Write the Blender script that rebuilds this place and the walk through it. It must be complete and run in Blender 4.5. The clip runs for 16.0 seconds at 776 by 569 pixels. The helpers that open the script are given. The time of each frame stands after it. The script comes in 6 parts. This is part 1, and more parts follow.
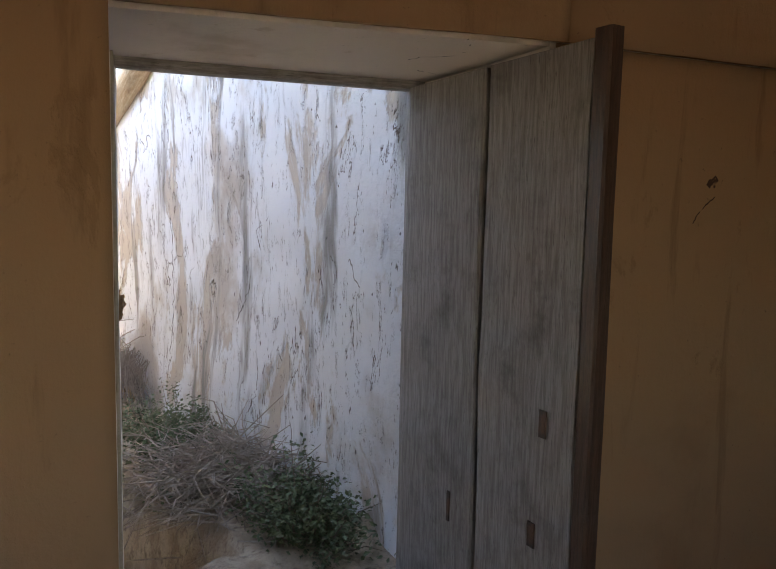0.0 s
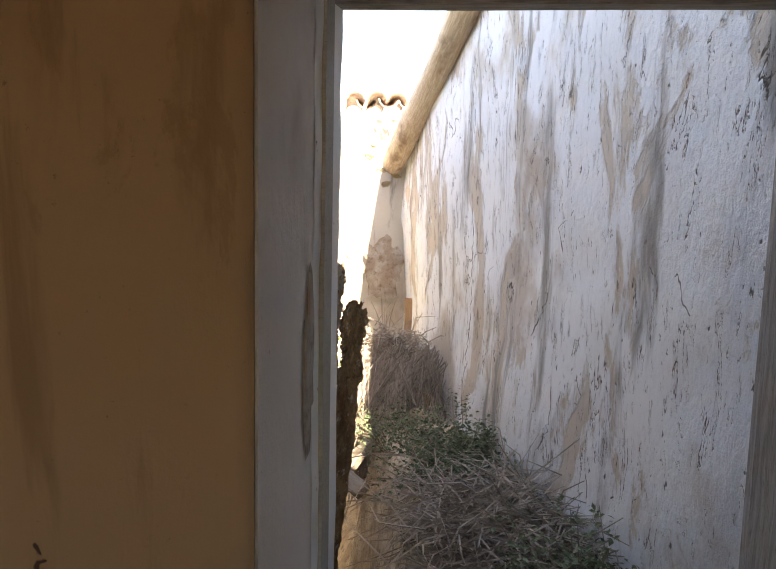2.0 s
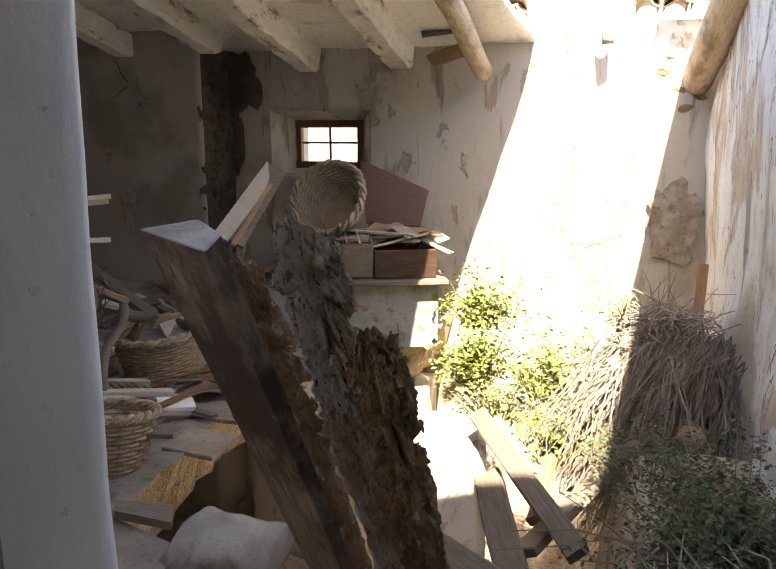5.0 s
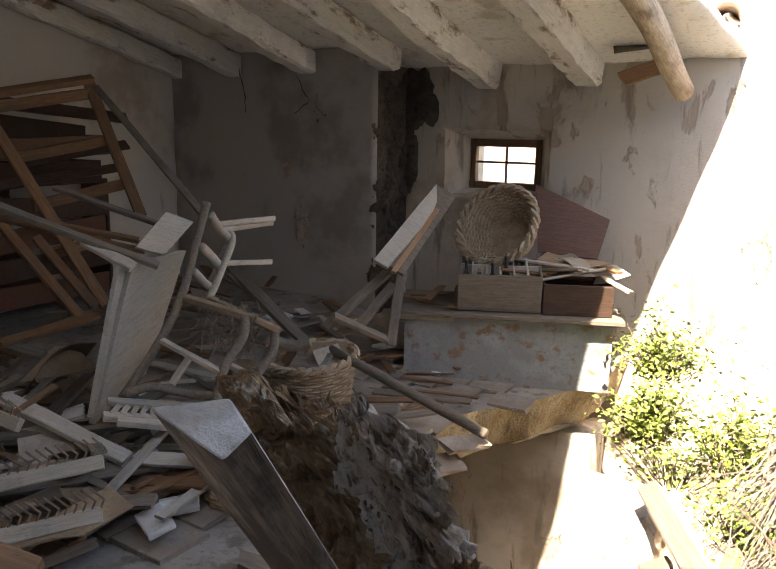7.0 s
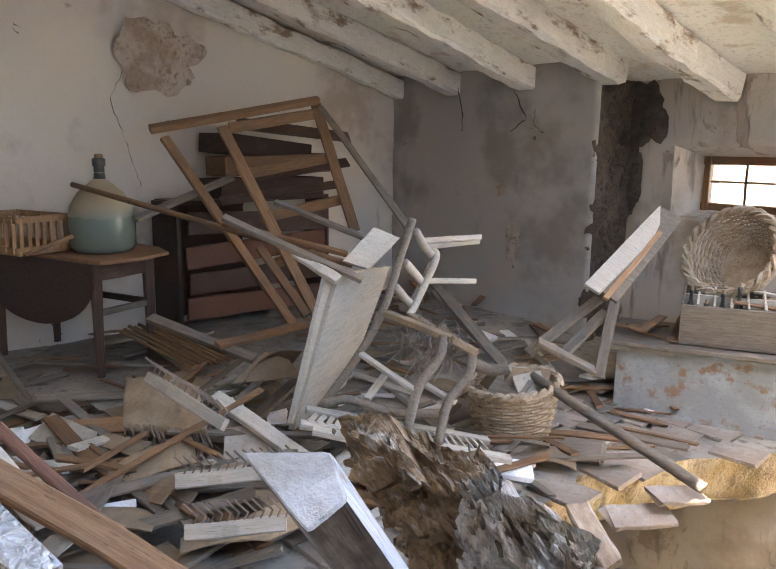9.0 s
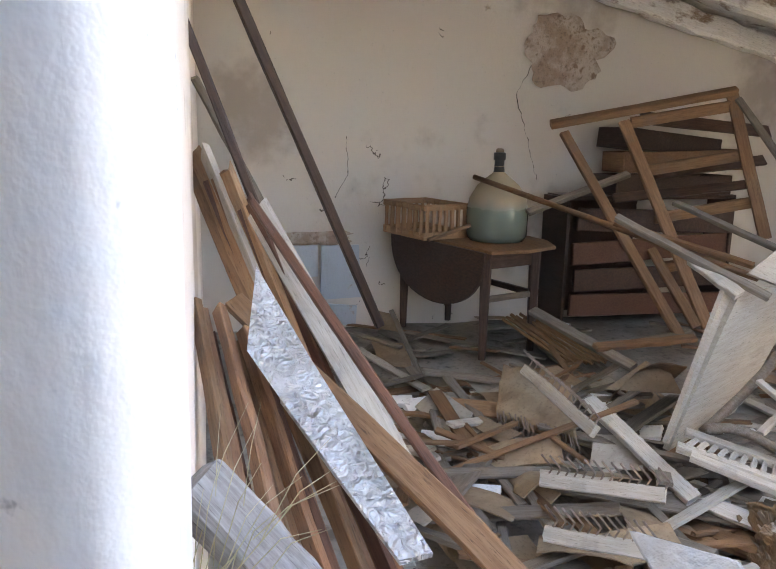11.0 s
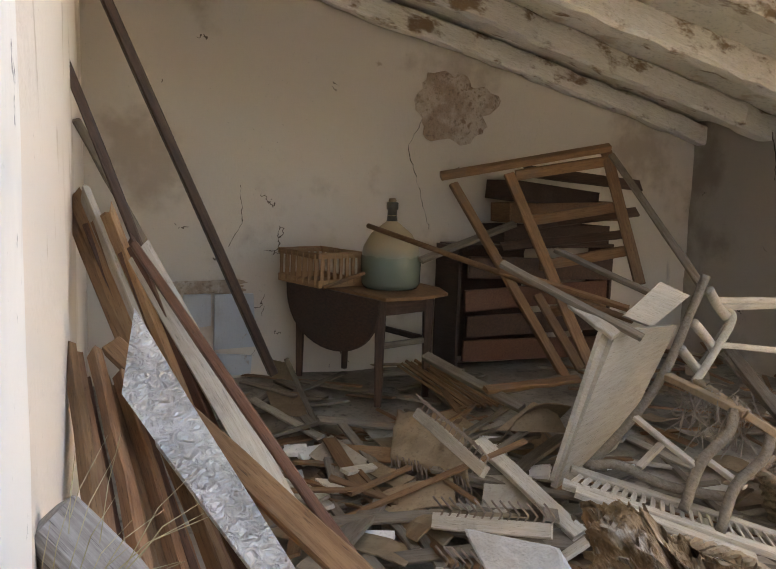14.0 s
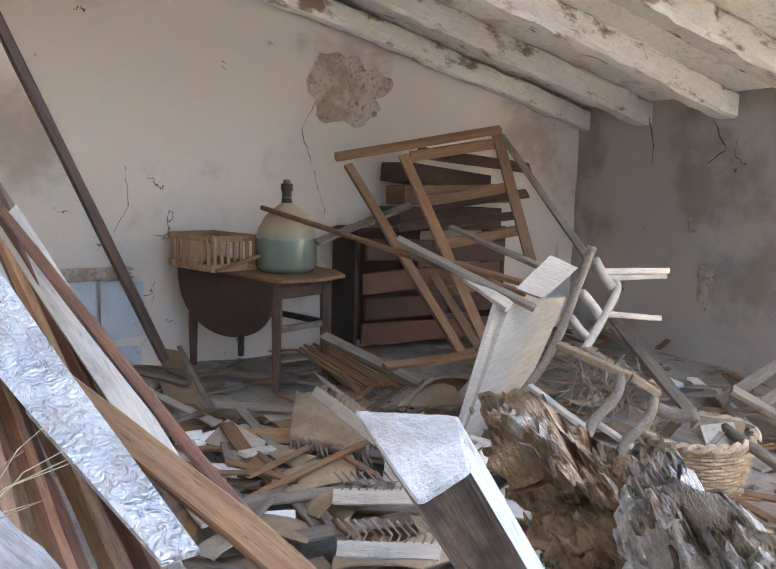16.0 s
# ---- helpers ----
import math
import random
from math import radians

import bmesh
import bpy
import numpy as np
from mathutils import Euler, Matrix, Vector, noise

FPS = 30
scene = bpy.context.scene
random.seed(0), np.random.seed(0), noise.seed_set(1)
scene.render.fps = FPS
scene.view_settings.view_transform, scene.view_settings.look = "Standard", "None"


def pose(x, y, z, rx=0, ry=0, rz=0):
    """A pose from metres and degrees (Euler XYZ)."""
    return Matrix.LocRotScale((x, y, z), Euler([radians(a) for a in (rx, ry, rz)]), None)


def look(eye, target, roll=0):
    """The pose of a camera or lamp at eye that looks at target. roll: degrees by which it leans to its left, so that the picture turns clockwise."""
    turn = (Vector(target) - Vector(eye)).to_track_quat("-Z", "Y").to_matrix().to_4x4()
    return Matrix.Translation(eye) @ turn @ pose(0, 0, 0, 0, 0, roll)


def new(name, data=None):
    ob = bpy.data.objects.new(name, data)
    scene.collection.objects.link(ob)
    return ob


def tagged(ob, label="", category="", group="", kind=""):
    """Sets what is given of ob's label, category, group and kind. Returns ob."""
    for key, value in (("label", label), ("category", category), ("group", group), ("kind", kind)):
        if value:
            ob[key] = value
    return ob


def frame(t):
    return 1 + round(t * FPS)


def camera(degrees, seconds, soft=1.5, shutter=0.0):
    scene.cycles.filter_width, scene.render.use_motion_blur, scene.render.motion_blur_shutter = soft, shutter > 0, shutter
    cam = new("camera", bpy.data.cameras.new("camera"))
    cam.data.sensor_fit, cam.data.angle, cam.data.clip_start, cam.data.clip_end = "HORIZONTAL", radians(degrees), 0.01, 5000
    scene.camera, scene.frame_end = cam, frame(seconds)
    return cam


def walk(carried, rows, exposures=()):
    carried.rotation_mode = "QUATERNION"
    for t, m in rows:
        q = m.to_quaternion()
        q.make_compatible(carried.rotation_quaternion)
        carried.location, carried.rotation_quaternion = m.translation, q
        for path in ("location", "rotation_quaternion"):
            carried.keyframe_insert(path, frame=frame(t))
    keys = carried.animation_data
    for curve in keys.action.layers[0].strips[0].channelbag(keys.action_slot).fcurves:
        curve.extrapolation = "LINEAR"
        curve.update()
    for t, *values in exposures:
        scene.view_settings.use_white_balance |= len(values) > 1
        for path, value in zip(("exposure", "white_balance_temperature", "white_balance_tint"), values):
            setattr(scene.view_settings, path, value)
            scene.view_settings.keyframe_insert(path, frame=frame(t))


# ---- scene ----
cam = camera(56.0, 16.0, 1.1)
PATH = [
    (0, (-0.559, -2.363, 1.420), (0.573, -0.728, 1.207), 1.2),
    (0.5, (-0.479, -2.310, 1.423), (0.426, -0.543, 1.182), 1.5),
    (1, (-0.380, -2.131, 1.429), (0.278, -0.261, 1.165), 1.6),
    (1.5, (-0.229, -1.825, 1.436), (0.179, 0.115, 1.175), 1.4),
    (2, (-0.094, -1.698, 1.426), (0.210, 0.261, 1.165), 1.3),
    (2.5, (0.056, -1.503, 1.401), (0.243, 0.470, 1.132), 0.8),
    (3, (0.122, -1.299, 1.398), (0.110, 0.680, 1.114), 0.6),
    (3.5, (0.194, -0.945, 1.381), (0.115, 1.034, 1.103), 0.6),
    (4, (0.337, -0.725, 1.343), (0.240, 1.252, 1.059), 0.3),
    (4.5, (0.396, -0.482, 1.314), (0.142, 1.461, 0.914), 0.1),
    (5, (0.392, -0.384, 1.335), (-0.139, 1.497, 0.912), 0.0),
    (5.2, (0.389, -0.327, 1.335), (-0.226, 1.528, 0.915), -0.1),
    (7.3, (0.343, -0.008, 1.473), (-0.661, 1.675, 1.071), 1.0),
    (7.5, (0.369, 0.043, 1.486), (-0.656, 1.716, 1.098), 0.9),
    (8, (0.401, 0.105, 1.453), (-0.651, 1.767, 1.094), 0.9),
    (8.5, (0.363, 0.128, 1.419), (-0.828, 1.694, 1.059), 0.9),
    (9, (0.311, 0.067, 1.427), (-1.120, 1.414, 1.057), 0.8),
    (9.5, (0.285, 0.069, 1.436), (-1.351, 1.157, 1.063), 0.6),
    (10, (0.219, 0.082, 1.420), (-1.557, 0.910, 1.041), 0.9),
    (10.2, (0.240, 0.085, 1.426), (-1.585, 0.797, 1.033), 1.0),
    (12.3, (0.270, 0.067, 1.479), (-1.653, 0.435, 1.071), 1.0),
    (12.5, (0.274, 0.068, 1.483), (-1.652, 0.434, 1.087), 1.1),
    (13, (0.298, 0.068, 1.488), (-1.641, 0.433, 1.160), 1.2),
    (13.5, (0.305, 0.089, 1.460), (-1.617, 0.570, 1.191), 1.6),
    (14, (0.291, 0.109, 1.432), (-1.557, 0.827, 1.168), 1.7),
    (14.5, (0.288, 0.112, 1.380), (-1.510, 0.948, 1.121), 1.5),
    (15, (0.288, 0.127, 1.372), (-1.474, 1.037, 1.115), 1.5),
    (15.5, (0.277, 0.132, 1.362), (-1.465, 1.081, 1.103), 1.5),
    (16, (0.266, 0.132, 1.352), (-1.462, 1.101, 1.077), 1.5),
]
EXPOSURES = [(0, 3.4, 7700, 13), (1, 3.25, 7900, 13), (2, 3.2, 8100, 14), (3.5, 3.0, 8200, 14), (4.2, 2.7, 8200, 14), (5, 2.62, 8000, 14), (7.3, 2.65, 7500, 14), (8, 2.85, 7500, 14), (8.5, 3.25, 7500, 14), (9.2, 4.4, 7000, 13), (10.2, 4.45, 7000, 13), (12.3, 3.85, 8300, 13), (13.4, 3.6, 8300, 13), (14.2, 3.75, 9300, 13), (14.6, 4.2, 9200, 13), (15.1, 4.45, 7900, 13), (16, 4.6, 6900, 13)]
walk(cam, [(t, look(eye, target, roll)) for t, eye, target, roll in PATH], EXPOSURES)

# ---- sky and sun ----
SUN_TRAVEL = Vector((-0.115, 0.47, -0.87)).normalized()
world = bpy.data.worlds.new("sky")
scene.world = world
world.use_nodes = True
wn = world.node_tree
sky = wn.nodes.new("ShaderNodeTexSky")
sky.sky_type, sky.sun_disc = "NISHITA", False
sky.sun_elevation = math.asin(-SUN_TRAVEL.z)
sky.sun_rotation = math.atan2(-SUN_TRAVEL.x, -SUN_TRAVEL.y)
wn.links.new(sky.outputs[0], wn.nodes["Background"].inputs[0])
wn.nodes["Background"].inputs[1].default_value = 0.15
sun = new("sun", bpy.data.lights.new("sun", "SUN"))
sun.data.energy, sun.data.angle, sun.data.color = 5.0, radians(0.6), (1.0, 0.95, 0.86)
sun.matrix_basis = look((0, 0, 12), Vector((0, 0, 12)) + SUN_TRAVEL)


# ---- materials ----
def ramp(nt, src, a, b, lo=0.35, hi=0.65):
    r = nt.nodes.new("ShaderNodeMapRange")
    r.inputs["From Min"].default_value, r.inputs["From Max"].default_value = lo, hi
    r.interpolation_type = "SMOOTHSTEP"
    nt.links.new(src, r.inputs["Value"])
    m = nt.nodes.new("ShaderNodeMix")
    m.data_type = "RGBA"
    nt.links.new(r.outputs[0], m.inputs["Factor"])
    for sock, c in ((m.inputs[6], a), (m.inputs[7], b)):
        if isinstance(c, tuple):
            sock.default_value = (*c, 1)
        else:
            nt.links.new(c, sock)
    return m.outputs[2]


def noise_at(nt, scale, stretch=(1, 1, 1), detail=5, rough=0.6, seed=0.0, warp=0.0, generated=False):
    tc, mp, no = (nt.nodes.new(k) for k in ("ShaderNodeTexCoord", "ShaderNodeMapping", "ShaderNodeTexNoise"))
    nt.links.new(tc.outputs["Object"], mp.inputs[0])
    mp.inputs["Scale"].default_value = stretch
    mp.inputs["Location"].default_value = (seed, seed * 0.7, -seed)
    nt.links.new(mp.outputs[0], no.inputs["Vector"])
    no.inputs["Scale"].default_value, no.inputs["Detail"].default_value = scale, detail
    no.inputs["Roughness"].default_value, no.inputs["Distortion"].default_value = rough, warp
    return no.outputs[0]


def begin(name, rough, metal=0.0):
    m = bpy.data.materials.new(name)
    m.use_nodes = True
    b = m.node_tree.nodes["Principled BSDF"]
    b.inputs["Roughness"].default_value, b.inputs["Metallic"].default_value = rough, metal
    return m, m.node_tree, b


def add_bump(nt, b, heights, dist):
    prev = None
    for h, strength in heights:
        n = nt.nodes.new("ShaderNodeBump")
        n.inputs["Strength"].default_value, n.inputs["Distance"].default_value = strength, dist
        nt.links.new(h, n.inputs["Height"])
        if prev:
            nt.links.new(prev, n.inputs["Normal"])
        prev = n.outputs[0]
    nt.links.new(prev, b.inputs["Normal"])


def tint(nt, col, amount):
    """Piece to piece variation."""
    oi, hs, mr = (nt.nodes.new(k) for k in ("ShaderNodeObjectInfo", "ShaderNodeHueSaturation", "ShaderNodeMapRange"))
    nt.links.new(oi.outputs["Random"], mr.inputs[0])
    mr.inputs["To Min"].default_value, mr.inputs["To Max"].default_value = 1 - amount, 1 + amount
    nt.links.new(mr.outputs[0], hs.inputs["Value"])
    nt.links.new(col, hs.inputs["Color"])
    return hs.outputs[0]


def rough_mat(name, a, b, c=None, scale=4, stretch=(1, 1, 1), rough=0.85, bump=0.4, fine=40, vary=0.12, dist=0.01, seed=0.0):
    """Two or three colours in patches, with grain."""
    m, nt, bs = begin(name, rough)
    n1, n2 = noise_at(nt, scale, stretch, seed=seed), noise_at(nt, fine, stretch, 4, 0.7, seed + 3)
    col = ramp(nt, n1, a, b, 0.38, 0.62)
    if c:
        col = ramp(nt, noise_at(nt, scale * 2.3, stretch, seed=seed + 9), col, c, 0.55, 0.68)
    dark = tuple(v * 0.6 for v in a)
    col = ramp(nt, n2, dark, col, 0.25, 0.5)
    nt.links.new(tint(nt, col, vary), bs.inputs["Base Color"])
    add_bump(nt, bs, ((n2, bump), (n1, bump * 0.7)), dist)
    return m


def wood_mat(name, a, b, dirt=(0.16, 0.14, 0.12), rough=0.8, vary=0.18, dust=0.5, edge=0.85):
    """Grain along the local x axis, with dust and stains."""
    m, nt, bs = begin(name, rough)
    grain = noise_at(nt, 5, (1.2, 18, 18), 6, 0.65, warp=0.4)
    fine = noise_at(nt, 16, (1.5, 22, 22), 3, 0.7, 4)
    blot = noise_at(nt, 5, (1, 1, 1) if edge > 0.8 else (0.45, 1, 1), 7, 0.68, 7)
    col = ramp(nt, grain, a, b, 0.35, 0.65)
    col = ramp(nt, blot, col, dirt, 0.62 - dust * 0.12, edge)
    col = ramp(nt, fine, tuple(v * 0.5 for v in a), col, 0.28, 0.45)
    nt.links.new(tint(nt, col, vary), bs.inputs["Base Color"])
    add_bump(nt, bs, ((fine, 0.35), (grain, 0.5)), 0.004)
    return m


def plaster_mat(name, base, under, stain, crackdark, streak=(5, 5, 0.7), seed=0.0, peel=0.56, bump=0.5, stains=0.55, pitted=0.0, long_cracks=0.0):
    """Limewash in peeling coats with run-off streaks, pits and hairline cracks."""
    m, nt, bs = begin(name, 0.92)
    coat = noise_at(nt, 2.2, streak, 9, 0.66, seed, 0.5)
    runs = noise_at(nt, 3.4, (streak[0] * 1.6, streak[1] * 1.6, streak[2] * 0.5), 5, 0.62, seed + 5, 0.4)
    blot = noise_at(nt, 0.9, (1, 1, 1), 6, 0.6, seed + 11)
    pits = noise_at(nt, 45, (1, 1, 1), 4, 0.75, seed + 2)
    drips = noise_at(nt, 26, (1, 1, 0.6), 4, 0.6, seed + 8)
    col = ramp(nt, coat, base, under, peel, peel + 0.05)
    col = ramp(nt, blot, col, tuple(0.75 * a + 0.25 * c for a, c in zip(under, stain)), 0.53, 0.66)
    col = ramp(nt, runs, col, stain, stains, stains + 0.16)
    if pitted:
        col = ramp(nt, drips, tuple(v * 0.5 for v in stain), col, 0.29, 0.29 + 0.06 * pitted)
    vo = nt.nodes.new("ShaderNodeTexVoronoi")
    vo.feature, vo.inputs["Scale"].default_value = "DISTANCE_TO_EDGE", 1.3
    tc, wa, mx = (nt.nodes.new(k) for k in ("ShaderNodeTexCoord", "ShaderNodeTexNoise", "ShaderNodeVectorMath"))
    wa.inputs["Scale"].default_value, wa.inputs["Detail"].default_value = 2.5, 5
    nt.links.new(tc.outputs["Object"], wa.inputs["Vector"])
    mx.operation = "MULTIPLY_ADD"
    mx.inputs[1].default_value = (0.9, 0.9, 0.9)
    nt.links.new(wa.outputs["Color"], mx.inputs[0])
    nt.links.new(tc.outputs["Object"], mx.inputs[2])
    nt.links.new(mx.outputs[0], vo.inputs["Vector"])
    gate = noise_at(nt, 1.5, seed=seed + 20)
    mul = nt.nodes.new("ShaderNodeMath")
    mul.operation = "ADD"
    gr = nt.nodes.new("ShaderNodeMapRange")
    gr.inputs["From Min"].default_value, gr.inputs["From Max"].default_value = 0.5, 0.62
    gr.inputs["To Min"].default_value, gr.inputs["To Max"].default_value = 0.3, 0.0
    nt.links.new(gate, gr.inputs[0])
    nt.links.new(vo.outputs["Distance"], mul.inputs[0])
    nt.links.new(gr.outputs[0], mul.inputs[1])
    col = ramp(nt, mul.outputs[0], crackdark, col, 0.002, 0.008)
    col = ramp(nt, pits, tuple(v * 0.55 for v in base), col, 0.24, 0.36)
    step = nt.nodes.new("ShaderNodeMapRange")
    step.inputs["From Min"].default_value, step.inputs["From Max"].default_value = peel + 0.045, peel + 0.01
    nt.links.new(coat, step.inputs[0])
    relief = [(step.outputs[0], bump)]
    if long_cracks:
        for sc, st, gate_at, sd in ((2.4, (1, 1, 0.28), 0.50, 31), (6.5, (1, 1, 0.22), 0.46, 47), (17, (1, 1, 0.16), 0.44, 71)):
            line = noise_at(nt, sc, st, 6, 0.62, seed + sd, 0.6)
            off = nt.nodes.new("ShaderNodeMath")
            off.operation = "SUBTRACT"
            off.inputs[1].default_value = 0.5
            nt.links.new(line, off.inputs[0])
            ab = nt.nodes.new("ShaderNodeMath")
            ab.operation = "ABSOLUTE"
            nt.links.new(off.outputs[0], ab.inputs[0])
            open_ = nt.nodes.new("ShaderNodeMapRange")
            open_.inputs["From Min"].default_value, open_.inputs["From Max"].default_value = gate_at, gate_at + 0.10
            open_.inputs["To Min"].default_value, open_.inputs["To Max"].default_value = 0.05, 0.0
            nt.links.new(noise_at(nt, sc * 0.9, (1, 1, 0.5), 3, 0.5, seed + sd + 3), open_.inputs[0])
            sm = nt.nodes.new("ShaderNodeMath")
            sm.operation = "ADD"
            nt.links.new(ab.outputs[0], sm.inputs[0])
            nt.links.new(open_.outputs[0], sm.inputs[1])
            col = ramp(nt, sm.outputs[0], crackdark, col, 0.0015 * long_cracks, 0.007 * long_cracks)
            cr = nt.nodes.new("ShaderNodeMapRange")
            cr.inputs["From Max"].default_value = 0.012 * long_cracks
            nt.links.new(sm.outputs[0], cr.inputs[0])
            relief.append((cr.outputs[0], bump * 0.8))
    nt.links.new(col, bs.inputs["Base Color"])
    add_bump(nt, bs, ((pits, bump * 0.5), (drips, bump * (0.8 if pitted else 0.2)), (coat, bump), (runs, bump * 0.5), *relief), 0.014)
    return m


JAMBP = plaster_mat("white_jamb_limewash", (0.90, 0.865, 0.82), (0.82, 0.78, 0.73), (0.56, 0.54, 0.53), (0.3, 0.27, 0.24), (1, 1, 0.5), 15, 0.6, 0.16, 0.58, 0.5)
OCHRE = plaster_mat("ochre_plaster", (0.36, 0.225, 0.122), (0.30, 0.18, 0.092), (0.26, 0.155, 0.08), (0.06, 0.03, 0.02), (2, 2, 0.8), 1, 0.6, 0.3)
REVEAL = plaster_mat("grey_reveal_plaster", (0.80, 0.715, 0.63), (0.68, 0.58, 0.48), (0.34, 0.22, 0.13), (0.10, 0.08, 0.06), (2, 2, 0.9), 3, 0.62, 0.6, 0.72)
PEEL = plaster_mat("peeling_limewash", (0.76, 0.77, 0.79), (0.56, 0.49, 0.42), (0.30, 0.28, 0.26), (0.12, 0.09, 0.07), (0.8, 0.8, 0.4), 4, 0.53, 0.9, 0.54, 0.8, 1.0)
FARP = plaster_mat("far_wall_plaster", (0.58, 0.52, 0.44), (0.44, 0.35, 0.26), (0.29, 0.25, 0.20), (0.08, 0.06, 0.05), (1.6, 1.6, 0.8), 6, 0.56, 0.9, 0.55)
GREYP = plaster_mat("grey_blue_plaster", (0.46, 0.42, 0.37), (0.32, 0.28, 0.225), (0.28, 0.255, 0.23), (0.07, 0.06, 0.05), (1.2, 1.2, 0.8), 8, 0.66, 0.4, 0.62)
LEFTP = plaster_mat("cream_plaster", (0.67, 0.61, 0.53), (0.46, 0.38, 0.30), (0.48, 0.44, 0.39), (0.12, 0.09, 0.07), (1, 1, 1), 12, 0.68, 0.35, 0.66)
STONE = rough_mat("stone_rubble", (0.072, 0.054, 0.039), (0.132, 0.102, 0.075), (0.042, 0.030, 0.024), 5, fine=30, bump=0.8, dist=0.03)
EARTH = rough_mat("earth_and_rubble", (0.22, 0.17, 0.12), (0.34, 0.28, 0.21), (0.14, 0.11, 0.08), 4, fine=26, bump=1.0, dist=0.03)
RUBBLE = rough_mat("pale_plaster_rubble", (0.42, 0.37, 0.30), (0.54, 0.50, 0.43), (0.28, 0.23, 0.18), 4, fine=26, bump=1.0, dist=0.03)
OCHREROCK = rough_mat("yellow_mortar", (0.42, 0.30, 0.15), (0.50, 0.40, 0.25), (0.28, 0.21, 0.14), 5, fine=24, bump=1.0, dist=0.03)
DUSTFLOOR = rough_mat("dusty_tile_floor", (0.23, 0.20, 0.165), (0.31, 0.28, 0.235), (0.14, 0.115, 0.09), 3, fine=30, bump=0.5)
CLAYTILE = rough_mat("dusty_clay_tile", (0.34, 0.29, 0.24), (0.28, 0.22, 0.17), (0.38, 0.34, 0.30), 6, fine=40, bump=0.4)
ROOFTILE = rough_mat("terracotta_roof_tile", (0.50, 0.33, 0.22), (0.58, 0.47, 0.37), (0.45, 0.40, 0.35), 7, fine=40, bump=0.4)
CEIL = rough_mat("limewashed_ceiling", (0.84, 0.825, 0.795), (0.79, 0.77, 0.735), (0.62, 0.54, 0.46), 1.5, fine=30, bump=0.3)
BEAMW = wood_mat("limewashed_beam", (0.70, 0.665, 0.61), (0.80, 0.775, 0.74), (0.25, 0.165, 0.105), dust=0.8, edge=0.63)
LOGW = wood_mat("bleached_log", (0.44, 0.32, 0.21), (0.60, 0.50, 0.38), (0.22, 0.14, 0.09), dust=1.1, edge=0.7)
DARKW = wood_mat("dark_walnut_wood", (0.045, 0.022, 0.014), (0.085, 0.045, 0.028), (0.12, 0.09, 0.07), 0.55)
BROWNW = wood_mat("brown_wood", (0.170, 0.086, 0.038), (0.240, 0.132, 0.064), (0.144, 0.115, 0.094), 0.7)
REDW = wood_mat("red_brown_wood", (0.102, 0.043, 0.024), (0.153, 0.068, 0.038), (0.111, 0.076, 0.060), 0.6)
ORANGEW = wood_mat("orange_pine", (0.322, 0.175, 0.084), (0.392, 0.238, 0.126), (0.238, 0.168, 0.119))
SLATW = wood_mat("red_brown_slat_wood", (0.22, 0.105, 0.052), (0.30, 0.16, 0.085), (0.17, 0.115, 0.08), 0.7)
GREYW = wood_mat("dusty_grey_wood", (0.155, 0.122, 0.090), (0.222, 0.184, 0.142), (0.112, 0.088, 0.070))
PALEW = wood_mat("pale_painted_wood", (0.400, 0.352, 0.280), (0.464, 0.416, 0.344), (0.224, 0.192, 0.160))
DOORW = wood_mat("weathered_door_wood", (0.22, 0.20, 0.185), (0.35, 0.33, 0.31), (0.085, 0.07, 0.06), 0.85, dust=1.3)
SAWN = rough_mat("white_sawn_end", (0.44, 0.425, 0.40), (0.32, 0.295, 0.265), (0.28, 0.25, 0.215), 9, fine=60, bump=0.5)
ROTWHITE = rough_mat("rotten_limewashed_wood", (0.40, 0.30, 0.20), (0.62, 0.56, 0.49), (0.24, 0.15, 0.085), 26, (0.4, 1, 1), 0.95, 1.0, 110, 0.05)
ROT = rough_mat("rotten_wood", (0.21, 0.122, 0.060), (0.36, 0.235, 0.13), (0.54, 0.46, 0.37), 24, (0.4, 1, 1), 0.95, 1.0, 110, 0.05)
TIMBERW = wood_mat("whitewashed_timber", (0.28, 0.20, 0.13), (0.46, 0.37, 0.27), (0.12, 0.08, 0.055), 0.9, dust=1.0, edge=0.62)
FLAKE = rough_mat("flaking_white_limewash", (0.58, 0.57, 0.55), (0.48, 0.46, 0.43), (0.27, 0.21, 0.16), 16, (0.4, 1, 1), fine=70, bump=0.6)
ROTPALE = wood_mat("rotten_pale_wood", (0.17, 0.115, 0.07), (0.34, 0.255, 0.175), (0.09, 0.06, 0.04), 0.95, dust=0.8)
WICKER = rough_mat("dusty_wicker", (0.34, 0.25, 0.16), (0.44, 0.35, 0.25), (0.24, 0.17, 0.11), 14, fine=80, bump=0.3, dist=0.003)
CHESTB = rough_mat("worn_blue_grey_paint", (0.34, 0.35, 0.35), (0.27, 0.27, 0.26), (0.26, 0.16, 0.10), 5, fine=40, bump=0.5, seed=5)
PAPER = rough_mat("old_paper", (0.368, 0.328, 0.264), (0.304, 0.256, 0.200), None, 8, fine=60, bump=0.2, vary=0.3)
CARD = rough_mat("brown_cardboard", (0.317, 0.230, 0.144), (0.259, 0.180, 0.108), None, 8, fine=60, bump=0.15, vary=0.2)
